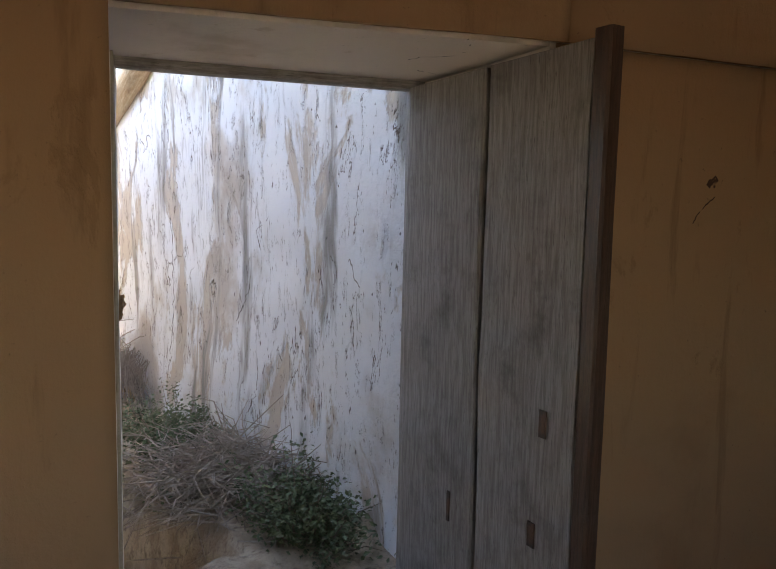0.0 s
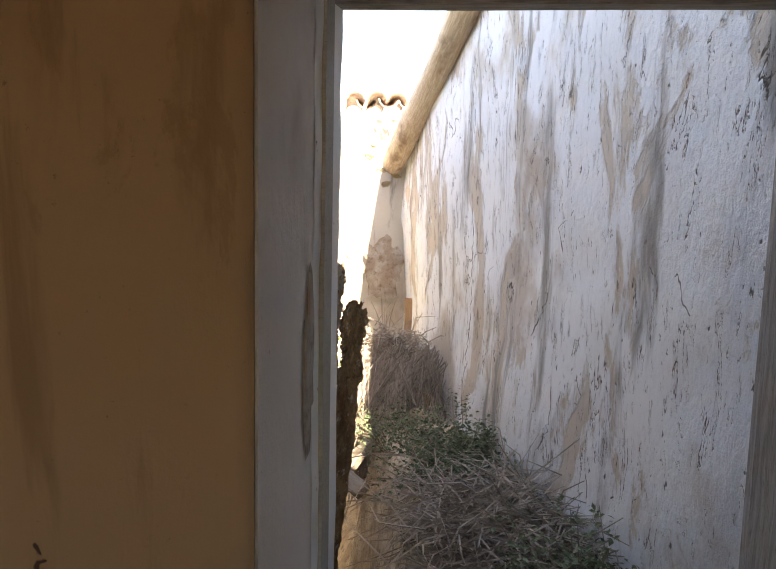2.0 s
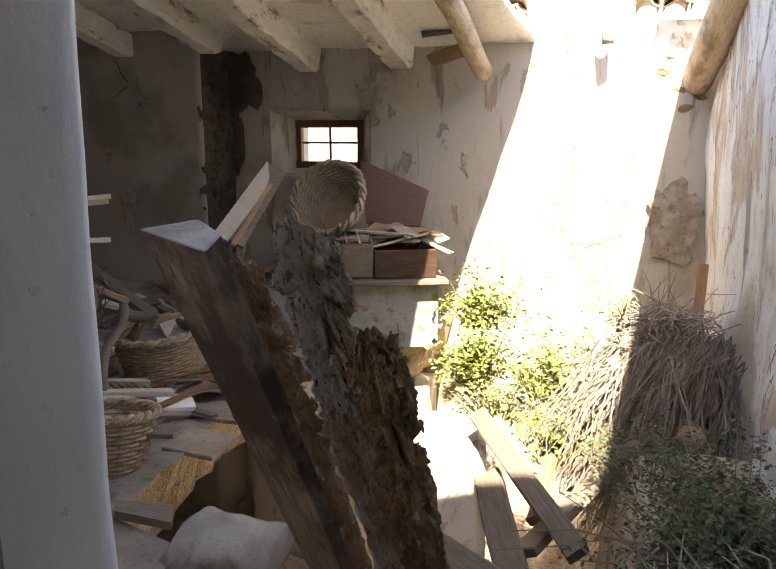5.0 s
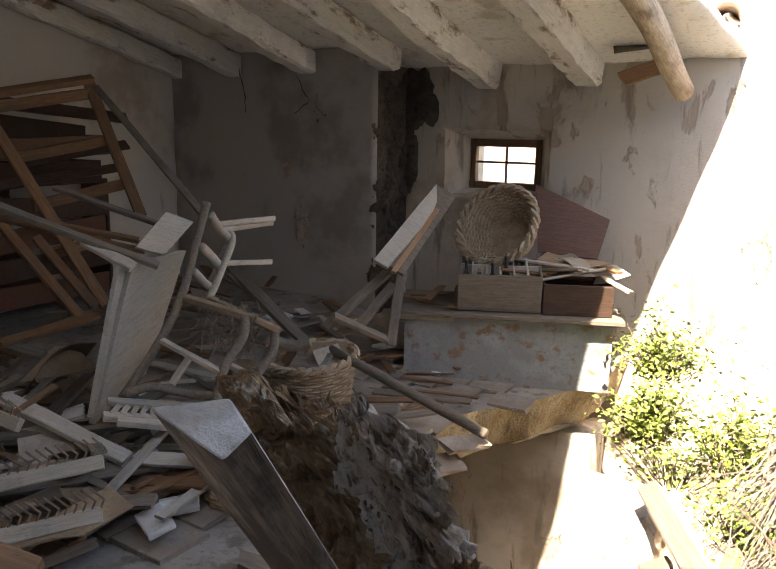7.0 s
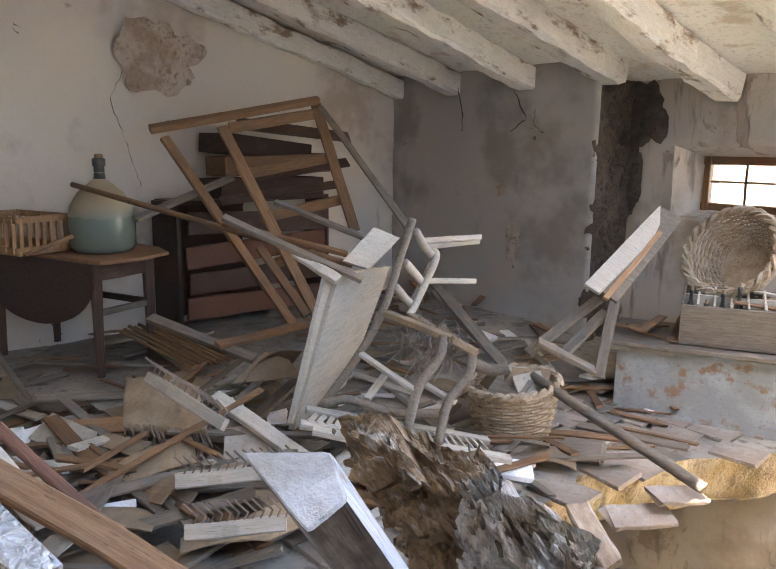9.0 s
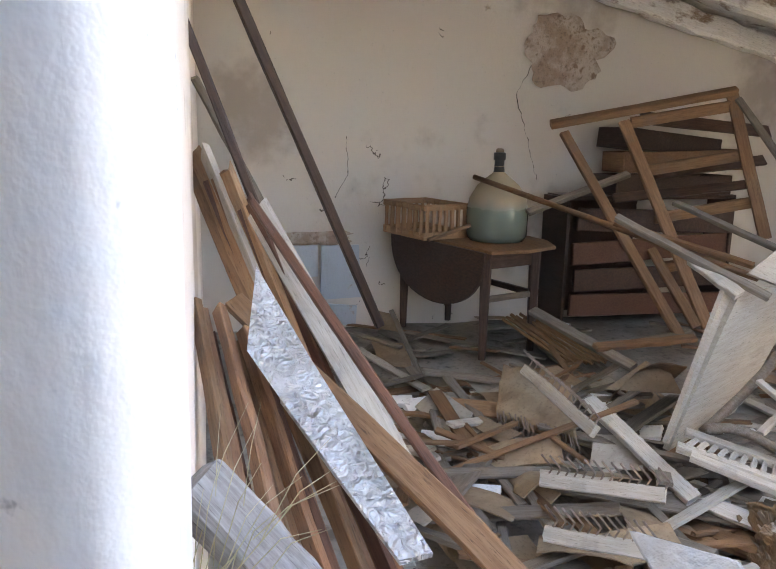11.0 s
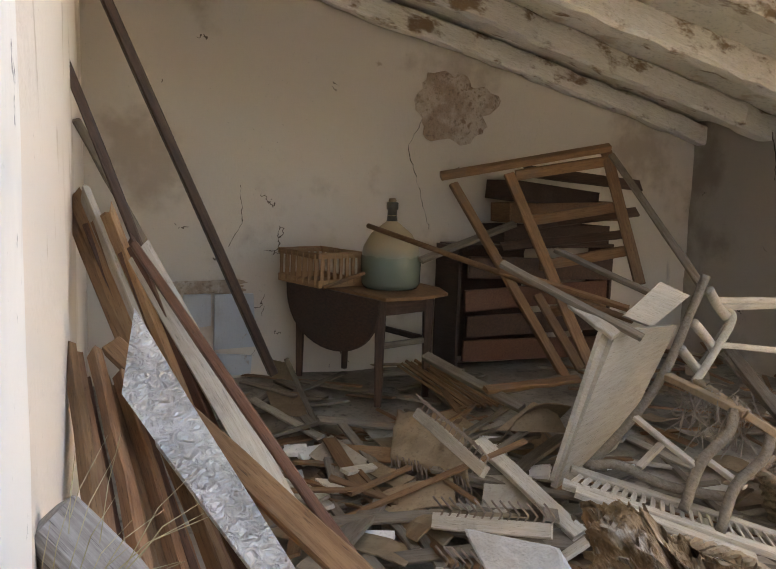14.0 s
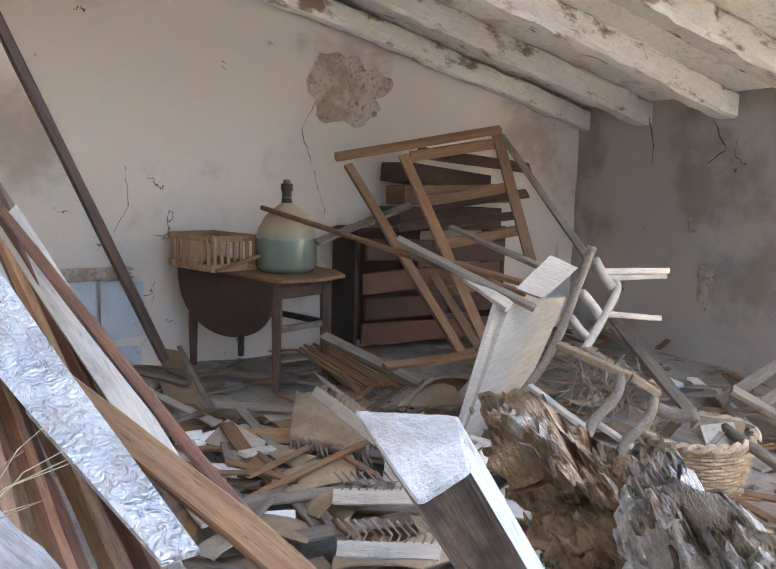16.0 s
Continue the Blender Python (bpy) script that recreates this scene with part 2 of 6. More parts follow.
CLOTH = rough_mat("dusty_white_cloth", (0.34, 0.31, 0.28), (0.25, 0.22, 0.19), None, 6, fine=90, bump=0.3)
STRAW = rough_mat("dry_brushwood", (0.20, 0.165, 0.135), (0.29, 0.245, 0.205), None, 12, vary=0.2)
LEAFD = rough_mat("shrub_leaf", (0.045, 0.075, 0.025), (0.085, 0.11, 0.045), (0.12, 0.11, 0.06), 9, rough=0.6)
LEAFB = rough_mat("vine_leaf", (0.14, 0.20, 0.03), (0.22, 0.26, 0.05), (0.26, 0.25, 0.08), 9, rough=0.55)
TWIG = rough_mat("twig_bark", (0.14, 0.10, 0.07), (0.20, 0.15, 0.11), None, 12)
GRASS = rough_mat("dry_grass_blade", (0.34, 0.29, 0.16), (0.46, 0.40, 0.26), None, 9)
HOLEDARK = rough_mat("latch_hole_shade", (0.05, 0.035, 0.028), (0.11, 0.055, 0.03), None, 20, rough=0.7)
SPRING = rough_mat("rusted_spring_wire", (0.20, 0.15, 0.12), (0.26, 0.19, 0.14), None, 20, rough=0.6)


def foil_mat():
    m, nt, b = begin("crinkled_foil", 0.38, 0.35)
    n = noise_at(nt, 48, (1, 1, 1), 2, 0.5, 2, 1.2)
    nt.links.new(ramp(nt, noise_at(nt, 6), (0.40, 0.40, 0.39), (0.66, 0.66, 0.66)), b.inputs["Base Color"])
    add_bump(nt, b, ((n, 1.0), (noise_at(nt, 12), 0.5)), 0.03)
    return m


def demijohn_mat():
    """Green glass under a coat of dust that lies on the shoulders."""
    m, nt, b = begin("dusty_green_glass", 0.25)
    tc, sep = nt.nodes.new("ShaderNodeTexCoord"), nt.nodes.new("ShaderNodeSeparateXYZ")
    nt.links.new(tc.outputs["Object"], sep.inputs[0])
    add = nt.nodes.new("ShaderNodeMath")
    add.operation = "MULTIPLY_ADD"
    add.inputs[1].default_value = 0.06
    nt.links.new(noise_at(nt, 9), add.inputs[0])
    nt.links.new(sep.outputs[2], add.inputs[2])
    col = ramp(nt, add.outputs[0], (0.15, 0.185, 0.15), (0.36, 0.29, 0.19), 0.22, 0.34)
    nt.links.new(col, b.inputs["Base Color"])
    r = nt.nodes.new("ShaderNodeMapRange")
    r.inputs["From Min"].default_value, r.inputs["From Max"].default_value = 0.24, 0.32
    r.inputs["To Min"].default_value, r.inputs["To Max"].default_value = 0.15, 0.85
    nt.links.new(add.outputs[0], r.inputs[0])
    nt.links.new(r.outputs[0], b.inputs["Roughness"])
    return m


FOIL, DEMIJOHN = foil_mat(), demijohn_mat()
BOTTLE = rough_mat("dark_bottle_glass", (0.030, 0.030, 0.024), (0.060, 0.054, 0.042), None, 8, rough=0.35, bump=0.05)


# ---- builders ----
def thing(name, at, label, category, group="", kind=""):
    ob = new(name)
    ob.location = at
    return tagged(ob, label, category, group, kind)


def mesh_of(name, bm, material, smooth=False):
    me = bpy.data.meshes.new(name)
    bm.normal_update()
    bm.to_mesh(me)
    bm.free()
    me.materials.append(material)
    if smooth:
        me.polygons.foreach_set("use_smooth", [True] * len(me.polygons))
    return me


def part(name, bm, material, parent, label="", m=None, smooth=False):
    """A mesh under a thing. The mesh is in the parent's axes unless a world pose m is given for it."""
    ob = new(name, mesh_of(name, bm, material, smooth))
    ob.parent = parent
    if m is not None:
        base = parent.matrix_basis if parent.parent is None else parent.parent.matrix_basis @ parent.matrix_basis
        ob.matrix_basis = base.inverted() @ m
    return tagged(ob, label)


def single(name, bm, material, label, category, m=None, group="", kind="", smooth=False):
    ob = new(name, mesh_of(name, bm, material, smooth))
    if m is not None:
        ob.matrix_basis = m
    return tagged(ob, label, category, group, kind)


def rings(bm, loops, closed=True):
    made = [[bm.verts.new(p) for p in loop] for loop in loops]
    n = len(made[0])
    for a, b in zip(made, made[1:]):
        for i in range(n if closed else n - 1):
            j = (i + 1) % n
            bm.faces.new((a[i], a[j], b[j], b[i]))
    return made


def cap(bm, loop, flip=False):
    bm.faces.new(loop[::-1] if flip else loop)


def wob(x, y, z, s=1.0):
    return noise.noise(Vector((x * s, y * s, z * s)))


def board_bm(length, width, thick, segs=5, bend=0.0, jit=0.0015, seed=0, taper=1.0, ragged=0.0):
    """A sawn board along x, with eased edges, a slight warp and uneven edges."""
    rnd = random.Random(seed)
    bm, loops = bmesh.new(), []
    c = min(width, thick) * 0.14
    for k in range(segs + 1):
        u = k / segs
        s = 1 + (taper - 1) * u
        w, t = width / 2 * s, thick / 2
        oy, oz = rnd.uniform(-jit, jit) * 2, bend * (4 * u * (1 - u)) + rnd.uniform(-jit, jit)
        loop = []
        for y, z in ((-w + c, -t), (w - c, -t), (w, -t + c), (w, t - c), (w - c, t), (-w + c, t), (-w, t - c), (-w, -t + c)):
            x = u * length + (rnd.uniform(-ragged, ragged) if k in (0, segs) else 0)
            loop.append((x, y + oy + rnd.uniform(-jit, jit), z + oz + rnd.uniform(-jit, jit)))
        loops.append(loop)
    made = rings(bm, loops)
    cap(bm, made[0], True), cap(bm, made[-1])
    return bm


def along(a, b, roll=0.0):
    """A pose at a with x towards b."""
    a, b = Vector(a), Vector(b)
    return Matrix.Translation(a) @ (b - a).to_track_quat("X", "Z").to_matrix().to_4x4() @ pose(0, 0, 0, roll)


count_seed = [0]


def board(name, a, b, width, thick, material, label, category="board", roll=0.0, group="", bend=0.0, taper=1.0, ragged=0.004):
    count_seed[0] += 1
    length = (Vector(b) - Vector(a)).length
    return single(name, board_bm(length, width, thick, 6, bend, 0.0015, count_seed[0], taper, ragged), material, label, category, along(a, b, roll), group)


def limb(name, a, b, width, thick, material, parent, roll=0.0, bend=0.0, taper=1.0, label=""):
    count_seed[0] += 1
    length = (Vector(b) - Vector(a)).length
    return part(name, board_bm(length, width, thick, 4, bend, 0.001, count_seed[0], taper, 0.001), material, parent, label, along(a, b, roll))


def tube(bm, pts, r, sides=6, rough=0.0, seed=0, ends=True):
    rnd, loops, prev = random.Random(seed), [], None
    pts = [Vector(p) for p in pts]
    for k, p in enumerate(pts):
        d = (pts[min(k + 1, len(pts) - 1)] - pts[max(k - 1, 0)]).normalized()
        side = d.orthogonal() if prev is None else (prev - d * prev.dot(d))
        side.normalize()
        prev = side
        up = d.cross(side)
        rr = r[k] if isinstance(r, (list, tuple)) else r
        loops.append([p + (side * math.cos(i * math.tau / sides) + up * math.sin(i * math.tau / sides)) * rr * (1 + rnd.uniform(-rough, rough)) for i in range(sides)])
    made = rings(bm, loops)
    if ends:
        cap(bm, made[0], True), cap(bm, made[-1])


def log_bm(length, r0, r1, sides=12, segs=14, rough=0.08, bend=0.03, seed=0):
    rnd = random.Random(seed)
    bm, loops = bmesh.new(), []
    for k in range(segs + 1):
        u = k / segs
        r = r0 + (r1 - r0) * u
        oy, oz = bend * math.sin(u * 5 + seed), bend * math.cos(u * 4 + seed)
        loops.append([(u * length, oy + math.cos(i * math.tau / sides) * r * (1 + rough * wob(u * 3, i * 0.9, seed)), oz + math.sin(i * math.tau / sides) * r * (1 + rough * wob(u * 4, i, seed + 5) + rnd.uniform(-rough, rough) * 0.3)) for i in range(sides)])
    made = rings(bm, loops)
    cap(bm, made[0], True), cap(bm, made[-1])
    return bm


def lathe(bm, profile, sides=28):
    loops = [[(r * math.cos(i * math.tau / sides), r * math.sin(i * math.tau / sides), z) for i in range(sides)] for r, z in profile]
    made = rings(bm, loops)
    cap(bm, made[0], True), cap(bm, made[-1])


def prism(poly, z0, z1):
    bm = bmesh.new()
    made = rings(bm, [[(x, y, z0) for x, y in poly], [(x, y, z1) for x, y in poly]])
    cap(bm, made[0], True), cap(bm, made[1])
    bmesh.ops.recalc_face_normals(bm, faces=bm.faces)
    return bm


def slab(corners, thick, n=24, m=16, amp=0.02, scale=1.3, seed=0.0, edge=0.0):
    """A thick uneven panel: corners a, b, c, d in turn; its face is displaced by gentle bulges. The thickness goes against the face's normal."""
    a, b, c, d = (Vector(p) for p in corners)
    nor = (b - a).cross(d - a).normalized()
    bm, front, back = bmesh.new(), [], []
    for j in range(m + 1):
        v = j / m
        rowf, rowb = [], []
        for i in range(n + 1):
            u = i / n
            p = (a * (1 - u) + b * u) * (1 - v) + (d * (1 - u) + c * u) * v
            q = p + nor * (amp * (noise.noise(p * scale + Vector((seed, 0, 0))) + 0.4 * noise.noise(p * scale * 3.7 + Vector((0, seed, 0)))))
            if edge and j == m:
                q.z += edge * noise.noise(p * 4)
            rowf.append(bm.verts.new(q))
            rowb.append(bm.verts.new(p - nor * thick))
        front.append(rowf), back.append(rowb)
    for j in range(m):
        for i in range(n):
            bm.faces.new((front[j][i], front[j][i + 1], front[j + 1][i + 1], front[j + 1][i]))
            bm.faces.new((back[j][i], back[j + 1][i], back[j + 1][i + 1], back[j][i + 1]))
    for i in range(n):
        bm.faces.new((front[0][i], back[0][i], back[0][i + 1], front[0][i + 1]))
        bm.faces.new((front[m][i], front[m][i + 1], back[m][i + 1], back[m][i]))
    for j in range(m):
        bm.faces.new((front[j][0], front[j + 1][0], back[j + 1][0], back[j][0]))
        bm.faces.new((front[j][n], back[j][n], back[j + 1][n], front[j + 1][n]))
    return bm


def structure(name, bm, material, label, category, smooth=False):
    return single(name, bm, material, label, category, kind="structure", smooth=smooth)


def smooth01(v):
    v = min(max(v, 0.0), 1.0)
    return v * v * (3 - 2 * v)


# ---- the plan ----
RIGHT_X, FAR_Y, GREY_Y, LEFT_X, LOW_Z = 1.18, 5.75, 5.2, -5.1, -2.3
STEP_X = -2.8                      # where the grey wall ends and the window wall lies deeper


def beam_z(y):
    """The underside of the rafters."""
    return 1.84 + 0.23 * (5.5 - y)


def floor_z(x, y):
    """The upper floor sags towards the hole."""
    return -0.25 * smooth01((x + 3.6) / 2.2) * smooth01((y - 1.6) / 2.8)


# ---- front wall with its doorway ----
# The unseen upper part is carried up to 5.2 m to keep sun off the mound.
structure("wall_front_west", prism([(0.015, -0.02), (-0.03, 0.05), (-1.2, 0.03), (-5.5, -0.03), (-5.5, -0.75), (-2.2, -0.45), (-1.5, -0.42), (-0.12, -0.60)], LOW_Z, 5.2), REVEAL, "thick plastered front wall beside the doorway", "wall")
structure("wall_front_east", prism([(1.03, -0.2), (RIGHT_X + 0.5, -0.2), (RIGHT_X + 0.5, -0.6), (4.0, -0.6), (4.0, -1.6), (0.93, -0.95)], LOW_Z, 5.2), REVEAL, "thick plastered front wall behind the open door", "wall")
structure("wall_front_lintel", prism([(0.035, 0.055), (1.03, -0.205), (0.93, -0.945), (-0.12, -0.595)], 1.855, 5.2), REVEAL, "white plastered soffit above the doorway", "wall")
# ochre coat on the room's side
structure("wall_inner_coat", slab(((-0.125, -0.612, 0), (-1.5, -0.435, 0), (-1.5, -0.435, 2.6), (-0.125, -0.612, 2.6)), 0.01, 40, 40, 0.008, 2), OCHRE, "stained ochre plaster, cracked", "wall", True)
structure("wall_inner_coat_far", slab(((-1.5, -0.435, 0), (-4.0, -0.62, 0), (-4.0, -0.62, 2.6), (-1.5, -0.435, 2.6)), 0.01, 20, 20, 0.008, 2), OCHRE, "stained ochre plaster", "wall", True)
structure("wall_inner_coat_east", slab(((3.9, -1.612, 0), (0.935, -0.965, 0), (0.935, -0.965, 1.86), (3.9, -1.612, 1.86)), 0.01, 30, 30, 0.008, 2, 4), OCHRE, "stained ochre plaster, worn pale", "wall", True)
structure("wall_inner_coat_top", slab(((0.95, -0.985, 1.86), (-0.125, -0.635, 1.86), (-0.125, -0.635, 2.6), (0.95, -0.985, 2.6)), 0.02, 40, 10, 0.01, 2, 8), OCHRE, "ochre plaster over the lintel", "wall", True)
structure("wall_inner_coat_top_east", slab(((3.9, -1.645, 1.86), (0.95, -0.985, 1.86), (0.95, -0.985, 2.6), (3.9, -1.645, 2.6)), 0.02, 40, 10, 0.01, 2, 8), OCHRE, "ochre plaster over the door", "wall", True)
structure("floor_inner", slab(((-4, -4.4, 0), (4, -4.4, 0), (4, -0.3, 0), (-4, -0.3, 0)), 0.2, 20, 20, 0.01), DUSTFLOOR, "dusty floor of the dark room", "floor")
structure("ceiling_inner", slab(((-4, -0.4, 2.6), (4, -0.4, 2.6), (4, -4.4, 2.6), (-4, -4.4, 2.6)), 0.2, 8, 8, 0.01), OCHRE, "low plastered ceiling of the dark room", "ceiling")
# The back wall is out of view; its window opening is added for the fill lamp.
for nm, x0, x1, z0, z1 in (("wall_inner_back_west", -4, -1.2, 0, 2.6), ("wall_inner_back_east", -0.2, 4, 0, 2.6), ("wall_inner_back_head", -1.2, -0.2, 1.9, 2.6), ("wall_inner_back_foot", -1.2, -0.2, 0, 0.9)):
    structure(nm, slab(((x1, -4.3, z0), (x0, -4.3, z0), (x0, -4.3, z1), (x1, -4.3, z1)), 0.2, 8, 8, 0.01), OCHRE, "ochre back wall round an added, unseen window opening", "wall")
# Added area lamp in that opening brightens the dark room in place of daylight.
entry = new("daylight_fill", bpy.data.lights.new("daylight_fill", "AREA"))
entry.data.shape, entry.data.size, entry.data.size_y, entry.data.energy, entry.data.color = "RECTANGLE", 1.0, 1.0, 0.42, (1.0, 0.93, 0.84)
entry.matrix_basis = look((-0.7, -4.4, 1.4), (-0.7, 0, 1.4))
structure("wall_inner_west", slab(((-3.9, -4.4, 0), (-3.9, -0.3, 0), (-3.9, -0.3, 2.6), (-3.9, -4.4, 2.6)), 0.2, 8, 8, 0.01), OCHRE, "ochre side wall", "wall")
structure("wall_inner_east", slab(((3.9, -1.0, 0), (3.9, -4.4, 0), (3.9, -4.4, 2.6), (3.9, -1.0, 2.6)), 0.2, 8, 8, 0.01), OCHRE, "ochre side wall", "wall")
structure("sill", prism([(0.03, 0.05), (1.03, -0.2), (0.93, -0.95), (-0.12, -0.60)], -0.3, -0.004), STONE, "worn stone door sill", "sill")
lf = thing("door_frame", (0.05, 0.0, 0), "weathered wooden door frame in the doorway", "door frame", kind="structure")
def jamb_coat():
    """Thick limewash that turns round the wall's outer corner."""
    line = [(-0.0165, -0.16), (0.002, -0.11), (0.027, -0.04), (0.045, 0.005), (0.053, 0.028), (0.055, 0.042), (0.051, 0.053), (0.041, 0.060), (0.018, 0.063), (-0.03, 0.063), (-0.10, 0.061), (-0.25, 0.057)]
    bm, loops = bmesh.new(), []
    for k in range(141):
        z = -0.3 + 2.9 * k / 140
        lump = 0.0045 * wob(3.1, 0, z, 2.2) + 0.0025 * wob(1.7, 5, z, 7)
        loops.append([(x + lump + 0.002 * wob(x, y, z, 11), y + 0.5 * lump + 0.002 * wob(y, x, z, 9), z) for x, y in line])
    rings(bm, loops, False)
    bmesh.ops.recalc_face_normals(bm, faces=bm.faces)
    bm.normal_update()
    if bm.faces[len(bm.faces) // 2].normal.dot(Vector((1, 0.3, 0))) < 0:
        bmesh.ops.reverse_faces(bm, faces=bm.faces[:])
    return bm


structure("reveal_coat", jamb_coat(), JAMBP, "thick white limewash, pitted and stained, on the doorway's side", "wall", True)
part("frame_post", prism([(-0.0575, -0.1100), (-0.0399, -0.0340), (-0.0175, -0.0392), (-0.0395, -0.1142)], 0.0, 1.853), PALEW, lf, "brown painted post set in the plaster")
limb("frame_head", (0.0, 0.015, 1.85), (1.05, -0.258, 1.85), 0.07, 0.05, DOORW, lf)
limb("frame_post", (1.03, -0.235, 0), (1.03, -0.235, 1.86), 0.075, 0.05, DOORW, lf, 75)

# ---- open door leaf ----
HINGE, SWING = Vector((0.985, -0.27, 0.03)), Vector((0.87, -1.22, 0.03))
way = (SWING - HINGE).normalized()
door = thing("plank_door", HINGE, "open weathered grey plank door, worm-eaten, with latch holes", "door")
for s0, s1 in ((0.0, 0.455), (0.475, 0.905)):
    mid = HINGE + way * ((s0 + s1) / 2)
    pl_m = Matrix.Translation(mid) @ Matrix(((0, way.x, -way.y, 0), (0, way.y, way.x, 0), (1, 0, 0, 0), (0, 0, 0, 1)))
    part("door_plank", board_bm(1.80, s1 - s0, 0.045, 10, 0.0, 0.002, int(s0 * 100) + 3), DOORW, door, m=pl_m)
# Latch holes are solid blocks whose dark colour paints the shade inside them.
for h, s, tall in ((0.82, 0.78, 0.075), (0.50, 0.75, 0.07), (0.42, 0.33, 0.10)):
    hole = bmesh.new()
    bmesh.ops.create_cube(hole, size=1, matrix=Matrix.Diagonal((0.028 if tall < 0.08 else 0.014, 0.052, tall, 1)))
    p = HINGE + way * s + Vector((0, 0, h))
    part("latch_hole", hole, HOLEDARK, door, "latch hole, a dark block painted as its shade", Matrix.Translation(p) @ Matrix(((way.x, -way.y, 0, 0), (way.y, way.x, 0, 0), (0, 0, 1, 0), (0, 0, 0, 1))))
limb("edge_strip", HINGE + way * 0.93, HINGE + way * 0.93 + Vector((0, 0, 1.82)), 0.05, 0.055, DARKW, door, 85, label="dark strip along the edge of the door")
for h in (0.4, 1.4):
    limb("ledge", HINGE + way * 0.03 + Vector((0.032, 0, h)), HINGE + way * 0.9 + Vector((0.032, 0, h)), 0.10, 0.025, DOORW, door, 90)

# ---- walls of the ruined room ----
structure("wall_right", slab(((RIGHT_X + 0.10, 6.3, LOW_Z), (RIGHT_X - 0.10, -0.19, LOW_Z), (RIGHT_X + 0.02, -0.19, 3.7), (RIGHT_X + 0.02, 6.3, 1.66)), 0.45, 60, 60, 0.05, 1.1, 3.0, 0.05), PEEL, "tall lime-washed wall, coats peeling in long streaks", "wall", True)
far = structure("wall_far", slab(((STEP_X - 0.3, FAR_Y, LOW_Z), (1.6, FAR_Y, LOW_Z), (1.6, FAR_Y, 2.12), (STEP_X - 0.3, FAR_Y, 2.12)), 0.55, 70, 60, 0.02, 1.6, 5.0), FARP, "rough plastered far wall with a small window", "wall", True)
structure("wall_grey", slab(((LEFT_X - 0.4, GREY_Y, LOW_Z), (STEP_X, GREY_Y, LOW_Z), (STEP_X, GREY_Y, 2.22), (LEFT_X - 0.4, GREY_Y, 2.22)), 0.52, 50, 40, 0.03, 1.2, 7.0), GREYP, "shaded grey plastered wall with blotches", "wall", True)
structure("wall_left", slab(((LEFT_X, -0.1, LOW_Z), (LEFT_X, 5.3, LOW_Z), (LEFT_X, 5.3, 2.2), (LEFT_X, -0.1, 3.44)), 0.45, 50, 40, 0.03, 1.2, 9.0), LEFTP, "cream plastered gable wall with a crack and bare patches", "wall", True)
structure("floor_lower", slab(((-6, -1, LOW_Z), (2, -1, LOW_Z), (2, 7, LOW_Z), (-6, 7, LOW_Z)), 0.3, 40, 40, 0.12, 1.5), RUBBLE, "rubble-strewn floor of the storey below", "floor", True)
structure("ground", slab(((-300, -300, LOW_Z - 0.4), (300, -300, LOW_Z - 0.4), (300, 300, LOW_Z - 0.4), (-300, 300, LOW_Z - 0.4)), 0.2, 4, 4, 0), EARTH, "bare dry ground around the house", "ground")
structure("wall_under_floor", slab(((-2.32, 4.85, LOW_Z), (-0.78, 4.85, LOW_Z), (-0.78, 4.85, -0.66), (-2.32, 4.85, -0.66)), 0.4, 20, 20, 0.03, 2), FARP, "plastered wall of the storey below", "wall", True)


def window_hole():
    """The small window: the wall is cut through, with splayed sides."""
    bm = bmesh.new()
    rings_ = rings(bm, [[(-2.50, 5.60, 0.86), (-1.40, 5.60, 0.86), (-1.40, 5.60, 1.52), (-2.50, 5.60, 1.52)], [(-2.30, 6.0, 0.96), (-1.64, 6.0, 0.96), (-1.64, 6.0, 1.39), (-2.30, 6.0, 1.39)], [(-2.28, 6.6, 0.94), (-1.66, 6.6, 0.94), (-1.66, 6.6, 1.41), (-2.28, 6.6, 1.41)]])
    cap(bm, rings_[0], True), cap(bm, rings_[-1])
    bmesh.ops.recalc_face_normals(bm, faces=bm.faces)
    cutter = new("cutter", mesh_of("cutter", bm, FARP))
    mod = far.modifiers.new("window", "BOOLEAN")
    mod.object, mod.operation, mod.solver = cutter, "DIFFERENCE", "EXACT"
    bpy.context.view_layer.update()
    far.data = bpy.data.meshes.new_from_object(far.evaluated_get(bpy.context.evaluated_depsgraph_get()))
    far.modifiers.clear()
    bpy.data.objects.remove(cutter)


window_hole()
win = thing("window_1", (-1.97, 6.02, 0.96), "small wooden window with glazing bars, sun-bleached view", "window", kind="structure")
for a, b, w in (((-2.30, 6.03, 0.99), (-1.64, 6.03, 0.99), 0.06), ((-2.30, 6.03, 1.36), (-1.64, 6.03, 1.36), 0.07), ((-2.265, 6.03, 0.96), (-2.265, 6.03, 1.39), 0.07), ((-1.675, 6.03, 0.96), (-1.675, 6.03, 1.39), 0.07)):
    limb("window_frame", a, b, w, 0.05, BROWNW, win, 90 if abs(a[2] - b[2]) < 0.1 else 0)
for a, b in (((-1.97, 6.04, 0.98), (-1.97, 6.04, 1.36)), ((-2.24, 6.04, 1.19), (-1.7, 6.04, 1.19))):
    limb("glazing_bar", a, b, 0.018, 0.018, BROWNW, win)
